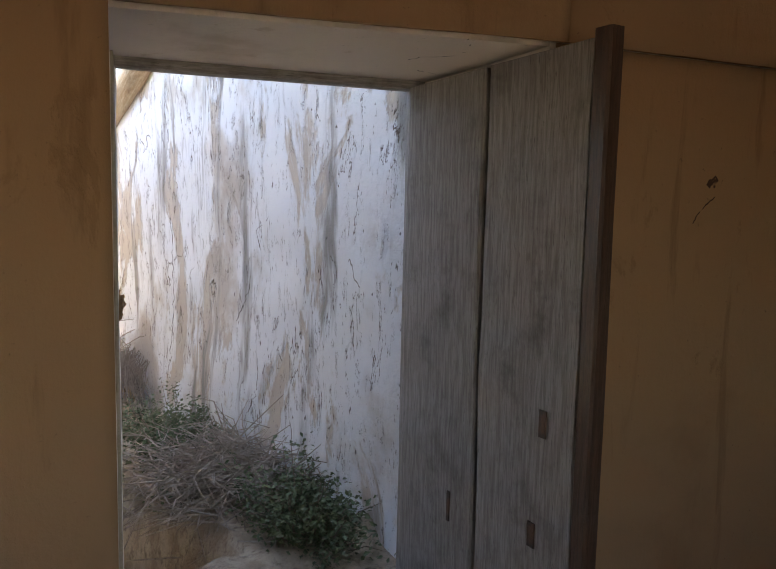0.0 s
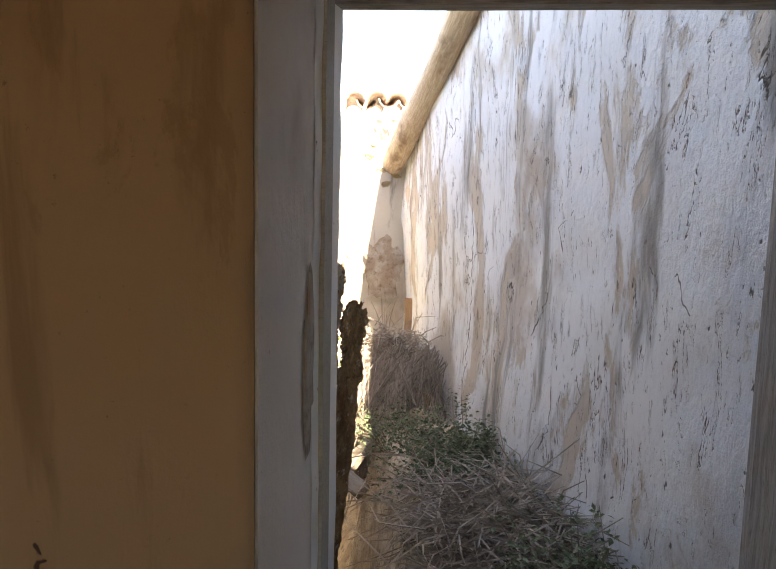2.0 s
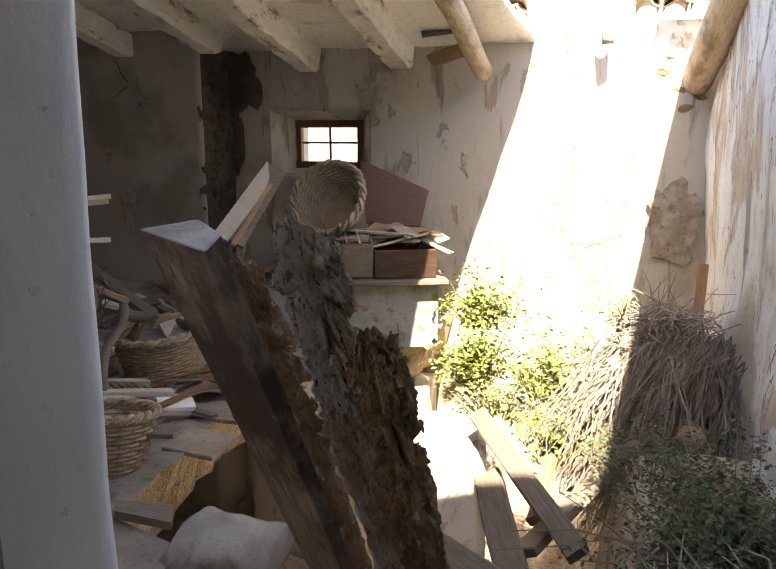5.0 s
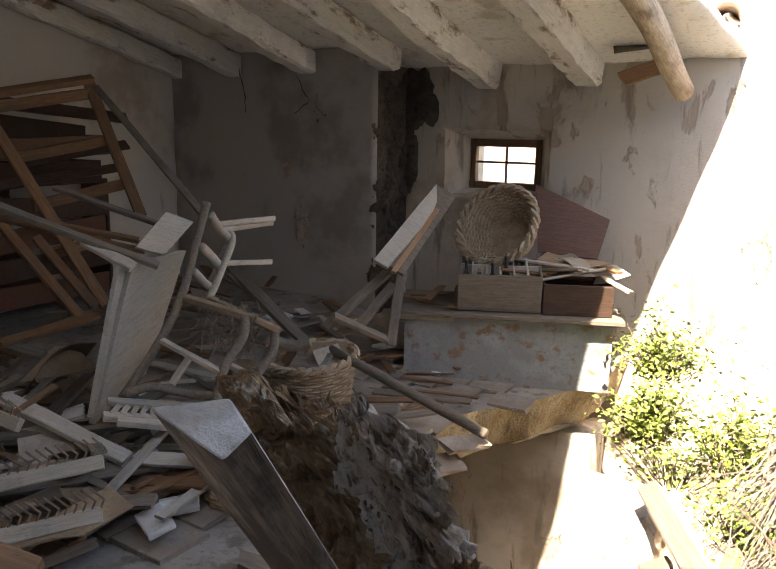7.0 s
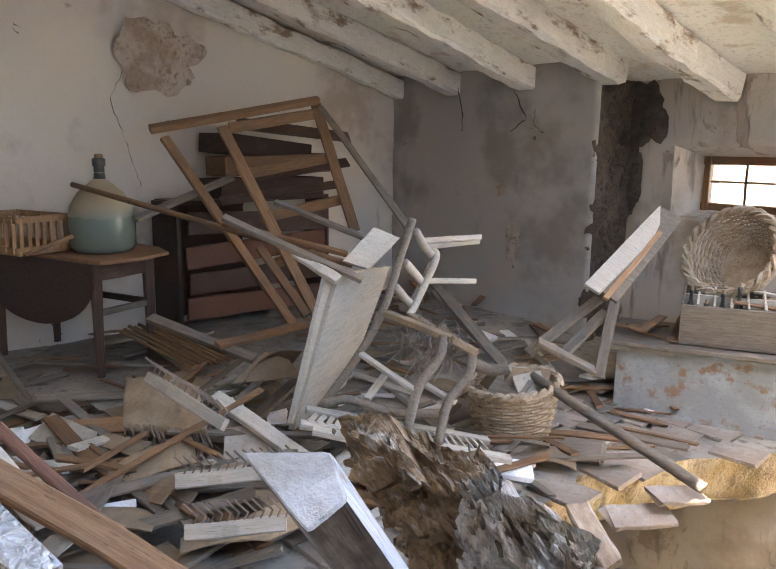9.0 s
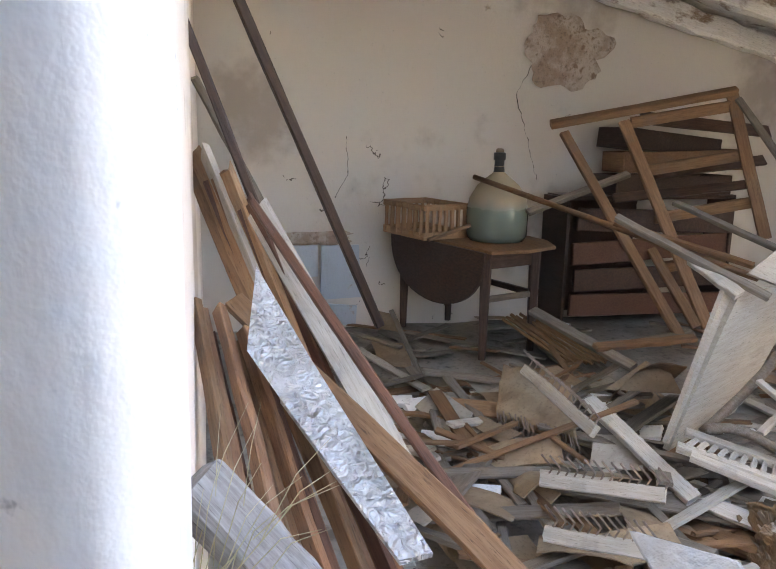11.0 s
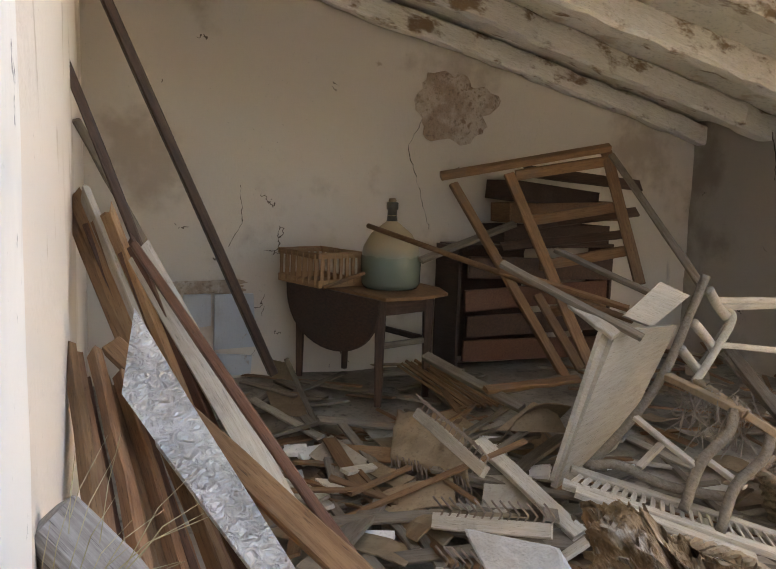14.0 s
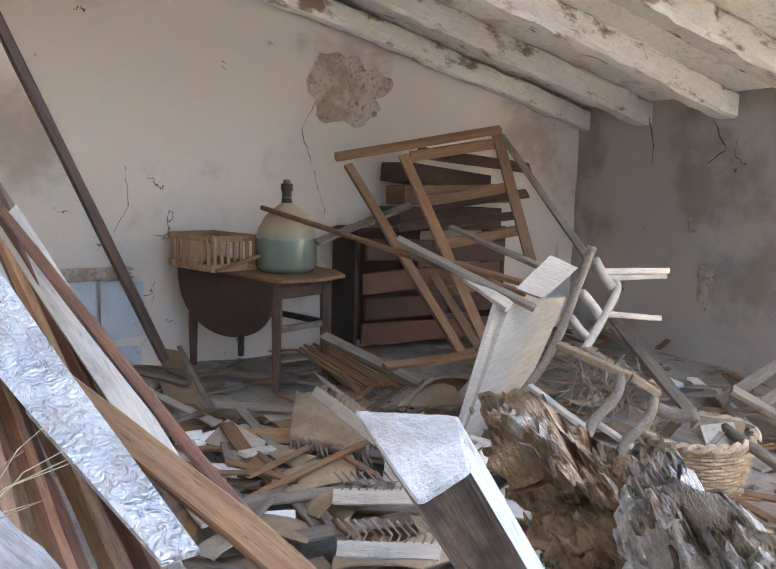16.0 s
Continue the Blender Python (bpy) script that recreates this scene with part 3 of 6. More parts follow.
# bare stones at the broken end of the grey wall
rnd = random.Random(5)
strip = thing("broken_wall_end", (STEP_X, 5.45, 0), "dark bare stonework where the wall's end lost its plaster", "wall", kind="structure")
bm = bmesh.new()
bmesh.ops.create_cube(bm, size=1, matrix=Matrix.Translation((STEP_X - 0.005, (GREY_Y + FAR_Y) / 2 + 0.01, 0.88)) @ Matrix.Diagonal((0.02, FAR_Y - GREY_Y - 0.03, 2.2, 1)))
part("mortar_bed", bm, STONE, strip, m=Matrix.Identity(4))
for k in range(150):
    h, w = rnd.uniform(0.05, 0.15), rnd.uniform(0.08, 0.24)
    y, z = rnd.uniform(GREY_Y + 0.03, FAR_Y - 0.04), rnd.uniform(-0.2, 1.95)
    st = bmesh.new()
    bmesh.ops.create_icosphere(st, subdivisions=2, radius=0.5)
    for v in st.verts:
        q = v.co.copy()
        v.co += Vector((wob(q.x, q.y, q.z + k, 2.3), wob(q.y, q.x + k, q.z, 2.3), wob(q.z, q.x, q.y + k, 2.3))) * 0.35
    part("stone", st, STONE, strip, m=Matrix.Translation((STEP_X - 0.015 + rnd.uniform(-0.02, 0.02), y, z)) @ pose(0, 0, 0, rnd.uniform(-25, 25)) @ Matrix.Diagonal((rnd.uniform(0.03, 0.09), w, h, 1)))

# ---- upper floor: what is left of it ----
def floor_edge(y):
    """x of the ragged edge of the hole."""
    pts = ((-0.1, -0.5), (0.6, -0.55), (1.45, -0.62), (1.6, -1.15), (1.95, -1.25), (2.1, -1.22), (3.1, -1.48), (3.6, -1.40), (4.0, -1.25), (4.9, -0.78), (5.8, -0.75))
    for (y0, x0), (y1, x1) in zip(pts, pts[1:]):
        if y <= y1:
            return x0 + (x1 - x0) * (y - y0) / (y1 - y0) + 0.05 * wob(y, 0, 0, 6)
    return -0.75


def floor_sheet():
    bm, top, low = bmesh.new(), [], []
    ny, nx = 60, 40
    for j in range(ny + 1):
        y = -0.05 + 5.85 * j / ny
        e = floor_edge(y)
        a, b = [], []
        for i in range(nx + 1):
            x = -5.3 + (e + 5.3) * (i / nx) ** 0.8
            z = floor_z(x, y) + 0.012 * wob(x, y, 0, 3)
            a.append(bm.verts.new((x, y, z - 0.02)))
            b.append(bm.verts.new((x - (0.10 + 0.08 * wob(x, y, 3, 5) if i == nx else 0), y, z - 0.34 + 0.05 * wob(x, y, 1, 4))))
        top.append(a), low.append(b)
    for j in range(ny):
        for i in range(nx):
            bm.faces.new((top[j][i], top[j][i + 1], top[j + 1][i + 1], top[j + 1][i]))
            bm.faces.new((low[j][i], low[j + 1][i], low[j + 1][i + 1], low[j][i + 1]))
        bm.faces.new((top[j][nx], low[j][nx], low[j + 1][nx], top[j + 1][nx]))
    return bm


upper = structure("floor_upper", floor_sheet(), OCHREROCK, "broken upper floor, sagging, its edge torn open", "floor")
upper.data.materials.append(DUSTFLOOR)
for f in upper.data.polygons:
    f.material_index = 1 if f.normal.z > 0.7 else 0

# ---- mound along the right wall ----
def mound_z(x, y):
    side = max(smooth01((x - 0.30) / 0.35), smooth01((0.42 - y) / 0.12))
    top = 0.02 - 0.06 * y - 0.05 * max(y - 1.6, 0) + 0.07 * wob(x, y, 2, 2.4)
    if y < 0.2:
        top = min(top, -0.03)
    if y > 3.2:
        top -= 1.2 * smooth01((y - 3.2) / 0.7)
    return LOW_Z + 0.35 + (top - LOW_Z - 0.35) * side


def heap(name, fn, x0, x1, y0, y1, material, label, category, n=60):
    bm, rows = bmesh.new(), []
    for j in range(n + 1):
        y = y0 + (y1 - y0) * j / n
        rows.append([bm.verts.new((x0 + (x1 - x0) * i / n, y, fn(x0 + (x1 - x0) * i / n, y) + 0.02 * wob(x0 + (x1 - x0) * i / n, y, 5, 9))) for i in range(n + 1)])
    for j in range(n):
        for i in range(n):
            bm.faces.new((rows[j][i], rows[j][i + 1], rows[j + 1][i + 1], rows[j + 1][i]))
    return structure(name, bm, material, label, category, True)


heap("rubble_mound", mound_z, -0.3, RIGHT_X + 0.05, -0.19, 5.74, EARTH, "mound of earth and rubble along the wall", "rubble")

# ---- roof ----
def roof_edge(y):
    """x at which the torn roof ends."""
    e = -0.11 - 0.24 * (5.75 - y) + 0.10 * wob(0, y, 0, 2.5)
    e = max(e, -0.48 + 0.06 * wob(1, y, 0, 2))
    return e


def ceiling_sheet():
    bm, rows = bmesh.new(), []
    nx, ny = 50, 60
    for j in range(ny + 1):
        y = -0.02 + 6.02 * j / ny
        e = roof_edge(y)
        rows.append([(LEFT_X - 0.3 + (e - LEFT_X + 0.3) * i / nx, y, beam_z(y) + 0.20 + 0.015 * wob(i * 0.3, y, 0, 2)) for i in range(nx + 1)])
    low = [[bm.verts.new(p) for p in r] for r in rows]
    top = [[bm.verts.new((p[0], p[1], p[2] + 0.06)) for p in r] for r in rows]
    for j in range(ny):
        for i in range(nx):
            bm.faces.new((low[j][i], low[j + 1][i], low[j + 1][i + 1], low[j][i + 1]))
            bm.faces.new((top[j][i], top[j][i + 1], top[j + 1][i + 1], top[j + 1][i]))
        bm.faces.new((low[j][nx], low[j + 1][nx], top[j + 1][nx], top[j][nx]))
    for i in range(nx):
        bm.faces.new((low[ny][i], top[ny][i], top[ny][i + 1], low[ny][i + 1]))
    return bm


structure("ceiling", ceiling_sheet(), CEIL, "limewashed sloping ceiling between the rafters, its edge torn off", "ceiling", True)


def rafter(x0, x1, y0, y1, w, h, seed, label, material=BEAMW, broken=0.0):
    """A hewn rafter under the sloping ceiling, from the high end (y0) to the eave (y1)."""
    a, b = Vector((x0, y0, beam_z(y0) + h / 2)), Vector((x1, y1, beam_z(y1) + h / 2 - broken))
    bm = board_bm((b - a).length, w, h, 40, 0.0, 0.006, seed, 1.0, 0.03)
    for v in bm.verts:
        v.co.y += 0.035 * wob(v.co.x, seed, 0, 1.1) + 0.012 * wob(v.co.x, v.co.z * 3, seed, 5)
        v.co.z += 0.030 * wob(v.co.x, 0, seed, 0.9) + 0.012 * wob(v.co.x, v.co.y * 3, seed + 2, 5)
    return single("roof_rafter", bm, material, label, "rafter", along(a, b), "rafters of the lean-to roof")


for k, (x0, x1, y1, w, h) in enumerate(((-4.95, -5.0, 5.22, 0.13, 0.17), (-4.25, -4.3, 5.22, 0.17, 0.20), (-3.5, -3.5, 5.22, 0.17, 0.20), (-2.75, -2.72, 5.24, 0.20, 0.20), (-2.05, -2.02, 5.70, 0.20, 0.22), (-1.25, -1.22, 5.70, 0.22, 0.24))):
    rafter(x0, x1, 0.35 if x0 < -3 else 1.4, y1, w, h, k + 40, "hewn roof rafter, limewash flaking off")
single("roof_rafter", log_bm(2.0, 0.085, 0.075, rough=0.15, seed=3), LOGW, "bleached round rafter, snapped off at its end", "rafter", along((-0.72, 3.7, 2.45), (-0.49, 5.45, 1.77)), "rafters of the lean-to roof", smooth=True)
single("roof_pole", log_bm(6.2, 0.125, 0.11, 16, 60, 0.22, 0.03, 8), LOGW, "knotty round pole lying along the wall's top", "pole", along((1.12, 0.1, 3.75), (1.10, 5.75, 1.66)), smooth=True)
for a, b, w, t, mt, nm in (((-0.97, 5.4, 2.04), (-0.59, 5.5, 2.09), 0.12, 0.02, GREYW, "lath"), ((-0.9, 5.4, 1.83), (-0.65, 5.5, 1.93), 0.20, 0.02, ORANGEW, "lath"), ((-0.38, 3.94, 2.29), (-0.1, 4.18, 2.22), 0.07, 0.025, GREYW, "lath")):
    board("roof_lath", a, b, w, t, mt, "loose roof lath hanging from the torn edge", "lath", 30)


def roof_tile_mesh():
    bm = bmesh.new()
    out, inn = [], []
    for k in range(5):
        u, r = k / 4, 0.10 - 0.012 * k / 4
        out.append([(u * 0.42, r * math.cos(a), r * math.sin(a) * 0.8) for a in [math.pi * i / 10 for i in range(11)]])
        inn.append([(u * 0.42, (r - 0.014) * math.cos(a), (r - 0.014) * math.sin(a) * 0.8) for a in [math.pi * i / 10 for i in range(11)]])
    o, i_ = rings(bm, out, False), rings(bm, inn, False)
    for k in (0, 4):
        for n in range(10):
            bm.faces.new((o[k][n], o[k][n + 1], i_[k][n + 1], i_[k][n]))
    for k in range(4):
        for n in (0, 10):
            bm.faces.new((o[k][n], o[k + 1][n], i_[k + 1][n], i_[k][n]))
    bmesh.ops.recalc_face_normals(bm, faces=bm.faces)
    return mesh_of("roof_tile", bm, ROOFTILE, True)


TILE = roof_tile_mesh()
rnd = random.Random(11)


def put_tile(m, label="curved clay roof tile, lichen-stained"):
    ob = tagged(new("roof_tile", TILE), label, "roof tile", "tiles along the eave")
    ob.matrix_basis = m
    return ob


for k in range(22):
    x = -2.9 + k * 0.20
    if -0.2 < x < 0.6:
        continue
    y0 = 5.55 if x < -0.5 or x > 0.72 else 5.72
    put_tile(pose(x + rnd.uniform(-0.015, 0.015), y0, 2.29 + rnd.uniform(-0.01, 0.015), rnd.uniform(-6, 6), 12 + rnd.uniform(-3, 3), 90 + rnd.uniform(-4, 4)))
    put_tile(pose(x + 0.10, y0 + 0.02, 2.285, 180 + rnd.uniform(-6, 6), -12, 90 + rnd.uniform(-4, 4)))
    if x < -0.4:
        put_tile(pose(x, y0 - 0.33, 2.345, rnd.uniform(-6, 6), 12, 90 + rnd.uniform(-6, 6)))
put_tile(look((0.41, 5.62, 2.17), (0.47, 5.6, 1.17)) @ pose(0, 0, -0.02, 0, 90, 20) @ Matrix.Scale(0.5, 4), "broken clay roof tile caught on the wall")
for px in ((-0.52, 5.2, 2.36), (-0.43, 5.3, 2.23), (-0.57, 5.3, 2.27)):
    put_tile(Matrix.Translation(px) @ pose(0, 0, 0, rnd.uniform(60, 120), rnd.uniform(-30, 30), rnd.uniform(60, 120)), "slipped clay roof tile at the torn roof edge")


# ---- leaning broken timbers in the foreground ----
def extend(a, b, f):
    """b pushed on from a by a factor."""
    a, b = Vector(a), Vector(b)
    return a + (b - a) * f


LEAN = Vector((-0.009, 0.551, -0.834)).normalized()


def lean_frame(origin, across):
    """A pose with x down the lean and y across it."""
    y = (Vector(across) - LEAN * Vector(across).dot(LEAN)).normalized()
    return Matrix.Translation(origin) @ Matrix((LEAN, y, LEAN.cross(y))).transposed().to_4x4()


def squared_timber():
    """A hewn timber with a sawn head; one side keeps its limewash."""
    heads = [Vector(p) for p in ((-0.092, 0.312, 1.224), (-0.035, 0.345, 1.233), (0.002, 0.3275, 1.219), (-0.006, 0.304, 1.203))]
    m = lean_frame(sum(heads, Vector()) / 4, heads[2] - heads[0])
    inv = m.inverted()
    corner = [inv @ p for p in heads]
    ob = thing("squared_timber", m @ Vector((4.0, 0, 0)), "leaning squared timber with a pale sawn end", "timber")
    outline = []
    for k in range(4):
        a, b, c = corner[k - 1], corner[k], corner[(k + 1) % 4]
        outline += [b.lerp(a, 0.10), b.lerp((a + c) / 2, 0.025), b.lerp(c, 0.10)]
        outline += [b.lerp(c, f) for f in (0.3, 0.5, 0.7)]

    def ring(x, grow=1.0):
        loop = []
        for p in outline:
            w = 0.0016 * wob(x * 3, p.y * 60, p.z * 60) + 0.0009 * wob(x * 14, p.y * 200, p.z * 200)
            loop.append((x + p.x * max(1 - x / 0.3, 0), p.y * grow * (1 + w * 18), p.z * grow * (1 + w * 18)))
        return loop

    bm = bmesh.new()
    made = rings(bm, [ring(4.0 * (k / 110) ** 1.8) for k in range(111)])
    cap(bm, made[-1])
    bmesh.ops.recalc_face_normals(bm, faces=bm.faces)
    body = part("timber_body", bm, TIMBERW, ob, "hewn brown timber, one side limewashed", m)
    body.data.materials.append(FLAKE)
    for f in body.data.polygons:
        if f.index < 24 * 110 and 7 <= f.index % 24 <= 12:
            f.material_index = 1
    bm, loops = bmesh.new(), []
    for f in (1.0, 0.985, 0.93, 0.75, 0.5, 0.25, 0.04):
        loops.append([(x - 0.0015 * smooth01((1 - f) * 12) + 0.0012 * wob(y * 90, z_ * 90, 1), y, z_) for x, y, z_ in [(p[0] * f, p[1] * f, p[2] * f) for p in ring(0.0)]])
    made = rings(bm, loops)
    cap(bm, made[-1])
    bmesh.ops.recalc_face_normals(bm, faces=bm.faces)
    part("sawn_end", bm, SAWN, ob, "pale limewashed sawn end", m)


squared_timber()


def rotten(name, head, across, w, t, slant, peak, length, seed, shards, label, mats):
    """A rotted beam: ridged fibres along the lean, and a crumbled head that falls away from a peak."""
    rnd = random.Random(seed)
    m = lean_frame(head, across)
    ob = thing(name, m @ Vector((length, 0, 0)), label, "timber")
    segs, sides = 300, 110

    def head_at(y):
        v = y / w
        return slant * v + 0.5 * w * abs(v - peak) + 0.020 * wob(y * 70, seed, 0) + 0.012 * wob(y * 190, seed, 3)

    def skin(x, an):
        cy, cz = math.cos(an), math.sin(an)
        sq = min(1 / max(abs(cy), abs(cz)), 1.28)
        y, z_ = cy * sq * w * 0.5, cz * sq * t * 0.5
        decay = 0.30 + 0.70 * smooth01(1.15 - x / 0.7)
        fibre = abs(wob(x * 9 + seed, y * 42, z_ * 42)) + 0.6 * abs(wob(x * 24, y * 95 + seed, z_ * 95))
        cavity = max(0.0, wob(x * 26, y * 34 + seed, z_ * 34) - 0.08)
        crumb = wob(x * 55, y * 95, z_ * 95 + seed) * 0.5 + wob(x * 130, y * 230, z_ * 230) * 0.3
        grow = 1.08 - decay * (0.75 * fibre + 1.9 * cavity - 0.34 * crumb)
        return y * grow, z_ * grow

    bm, loops = bmesh.new(), []
    for k in range(segs + 1):
        u = k / segs
        x = 0.35 * u + (length - 0.35) * u ** 4
        loop = []
        for i in range(sides):
            y, z_ = skin(x, i * math.tau / sides)
            f = 0.72 + 0.28 * smooth01(u * 14)
            loop.append((x + head_at(y) * max(0, 1 - u * 1.3) + 0.012 * wob(y * 150, z_ * 150, seed) * (1 - u), y * f, z_ * f))
        loops.append(loop)
    made = rings(bm, loops)
    inner = [[bm.verts.new((p[0] + 0.012 * n + 0.006 * wob(p[1] * 300, p[2] * 300, n), p[1] * g, p[2] * g)) for p in loops[0]] for n, g in ((1, 0.75), (0.3, 0.45), (1.2, 0.12))]
    for a, b in zip([made[0]] + inner, inner):
        for i in range(sides):
            bm.faces.new((a[i], b[i], b[(i + 1) % sides], a[(i + 1) % sides]))
    cap(bm, inner[-1]), cap(bm, made[-1])
    bmesh.ops.recalc_face_normals(bm, faces=bm.faces)
    part("timber_body", bm, mats[0], ob, m=m, smooth=True)
    bm = bmesh.new()
    for k in range(shards):
        x, an = 0.5 * rnd.random() ** 1.6, rnd.uniform(0, math.tau)
        y, z_ = skin(x, an)
        l, q = rnd.uniform(0.003, 0.010), rnd.uniform(0.0008, 0.0024)
        p = Vector((x + head_at(y) * 0.9, y * 0.97, z_ * 0.97))
        mm = Matrix.Translation(p) @ Euler((rnd.uniform(0, 6.3), rnd.gauss(0, 0.18), rnd.gauss(0, 0.18))).to_matrix().to_4x4()
        lo = [bm.verts.new(mm @ Vector((l * rnd.uniform(0.6, 1.2), yy * q, zz * q))) for yy, zz in ((-1, -0.6), (1, -0.7), (0.9, 0.6), (-0.8, 0.5))]
        hi = [bm.verts.new(mm @ Vector((-l * rnd.uniform(0.5, 1.1), yy * q * 0.5, zz * q * 0.4))) for yy, zz in ((-1, -0.6), (1, -0.7), (0.9, 0.6), (-0.8, 0.5))]
        for i in range(4):
            bm.faces.new((lo[i], lo[(i + 1) % 4], hi[(i + 1) % 4], hi[i]))
        bm.faces.new(lo[::-1]), bm.faces.new(hi)
    tagged(part("splintered_crust", bm, mats[1], ob, "crumbling splintered end", m), kind="stuff")
    return ob


rotten("rotten_beam", (-0.094, 0.466, 1.196), (0.645, 0.645, 0.41), 0.108, 0.060, 0.10, -0.22, 3.9, 5, 420, "broad rotten beam, its end crumbled to brown splinters", (ROT, ROTPALE))
rotten("rotten_beam", (0.064, 0.388, 1.226), (0.97, 0.2, 0.1), 0.088, 0.045, 0.02, -0.12, 3.8, 9, 220, "rotten beam split to a pale splintered peak", (ROTWHITE, ROTPALE))
rotten("rotten_beam", (0.143, 0.425, 1.085), (0.97, 0.2, 0.1), 0.078, 0.06, 0.0, 0.0, 3.6, 14, 200, "dark rotten beam stump, frayed and worm-eaten", (ROT, ROTPALE))

# ---- corner by the far wall: chest and what lies on it ----
CO, CU, CN = Vector((-1.98, 4.25, -0.27)), Vector((0.935, 0.355, 0)), Vector((-0.355, 0.935, 0))


def on_chest(u, n, z):
    return CO + CU * u + CN * n + Vector((0, 0, z))


CHM = Matrix.Translation(CO) @ Matrix(((CU.x, CN.x, 0, 0), (CU.y, CN.y, 0, 0), (0, 0, 1, 0), (0, 0, 0, 1)))


def crate_of(ob, m, l, w, h, t, material, name="side_panel"):
    """Four sides and a bottom, in the axes of m."""
    for x, y, lx, ly in ((0, 0, l, t), (0, w - t, l, t), (0, t, t, w - 2 * t), (l - t, t, t, w - 2 * t)):
        bm = bmesh.new()
        bmesh.ops.create_cube(bm, size=1, matrix=Matrix.Translation((x + lx / 2, y + ly / 2, h / 2)) @ Matrix.Diagonal((lx, ly, h, 1)))
        bmesh.ops.bevel(bm, geom=bm.edges[:], offset=0.003, segments=1, affect="EDGES")
        part(name, bm, material, ob, m=m)
    bm = bmesh.new()
    bmesh.ops.create_cube(bm, size=1, matrix=Matrix.Translation((l / 2, w / 2, t / 2)) @ Matrix.Diagonal((l - 2 * t, w - 2 * t, t, 1)))
    part("bottom", bm, material, ob, m=m)


chest = thing("wooden_chest", CO, "long chest, worn blue-grey paint, standing at the floor's edge", "chest")
crate_of(chest, CHM, 1.40, 0.60, 0.48, 0.025, CHESTB)
limb("chest_lid", on_chest(-0.07, 0.27, 0.503), on_chest(1.46, 0.27, 0.503), 0.70, 0.03, GREYW, chest, 0)
limb("front_rail", on_chest(-0.03, -0.035, 0.465), on_chest(0.34, -0.035, 0.465), 0.03, 0.02, PALEW, chest, 90)
BXM = CHM @ pose(0.36, 0.0, 0.525, 9, 0, 2)
bc = thing("bottle_crate", BXM.translation, "open dusty crate with dividers on the chest", "crate")
crate_of(bc, BXM, 0.56, 0.40, 0.26, 0.014, GREYW)
for k in range(1, 6):
    bm = board_bm(0.37, 0.20, 0.013, 2)
    part("divider", bm, PALEW, bc, m=BXM @ Matrix(((0, 0, 1, 0.093 * k), (1, 0, 0, 0.015), (0, 1, 0, 0.164), (0, 0, 0, 1))))
part("divider", board_bm(0.53, 0.20, 0.013, 3), PALEW, bc, m=BXM @ Matrix(((1, 0, 0, 0.015), (0, 0, 1, 0.20), (0, 1, 0, 0.164), (0, 0, 0, 1))))
for k, (u, n, h) in enumerate(((0.05, 0.10, 0.30), (0.14, 0.10, 0.22), (0.23, 0.10, 0.29), (0.32, 0.10, 0.34), (0.42, 0.30, 0.20), (0.33, 0.30, 0.24))):
    bm = bmesh.new()
    lathe(bm, ((0.030, 0), (0.033, 0.01), (0.033, h * 0.55), (0.026, h * 0.66), (0.012, h * 0.76), (0.011, h * 0.92), (0.016, h * 0.93), (0.015, h)), 12)
    bo = thing("bottle", (BXM @ pose(u, n, 0.016)).translation, "dusty bottle with a corked neck in the crate", "bottle", "bottles in the crate")
    part("glass", bm, BOTTLE, bo, smooth=True)
    bm = bmesh.new()
    lathe(bm, ((0.009, h - 0.012), (0.010, h), (0.010, h + 0.022), (0.008, h + 0.024)), 10)
    part("cork", bm, CARD, bo, "brown cork")


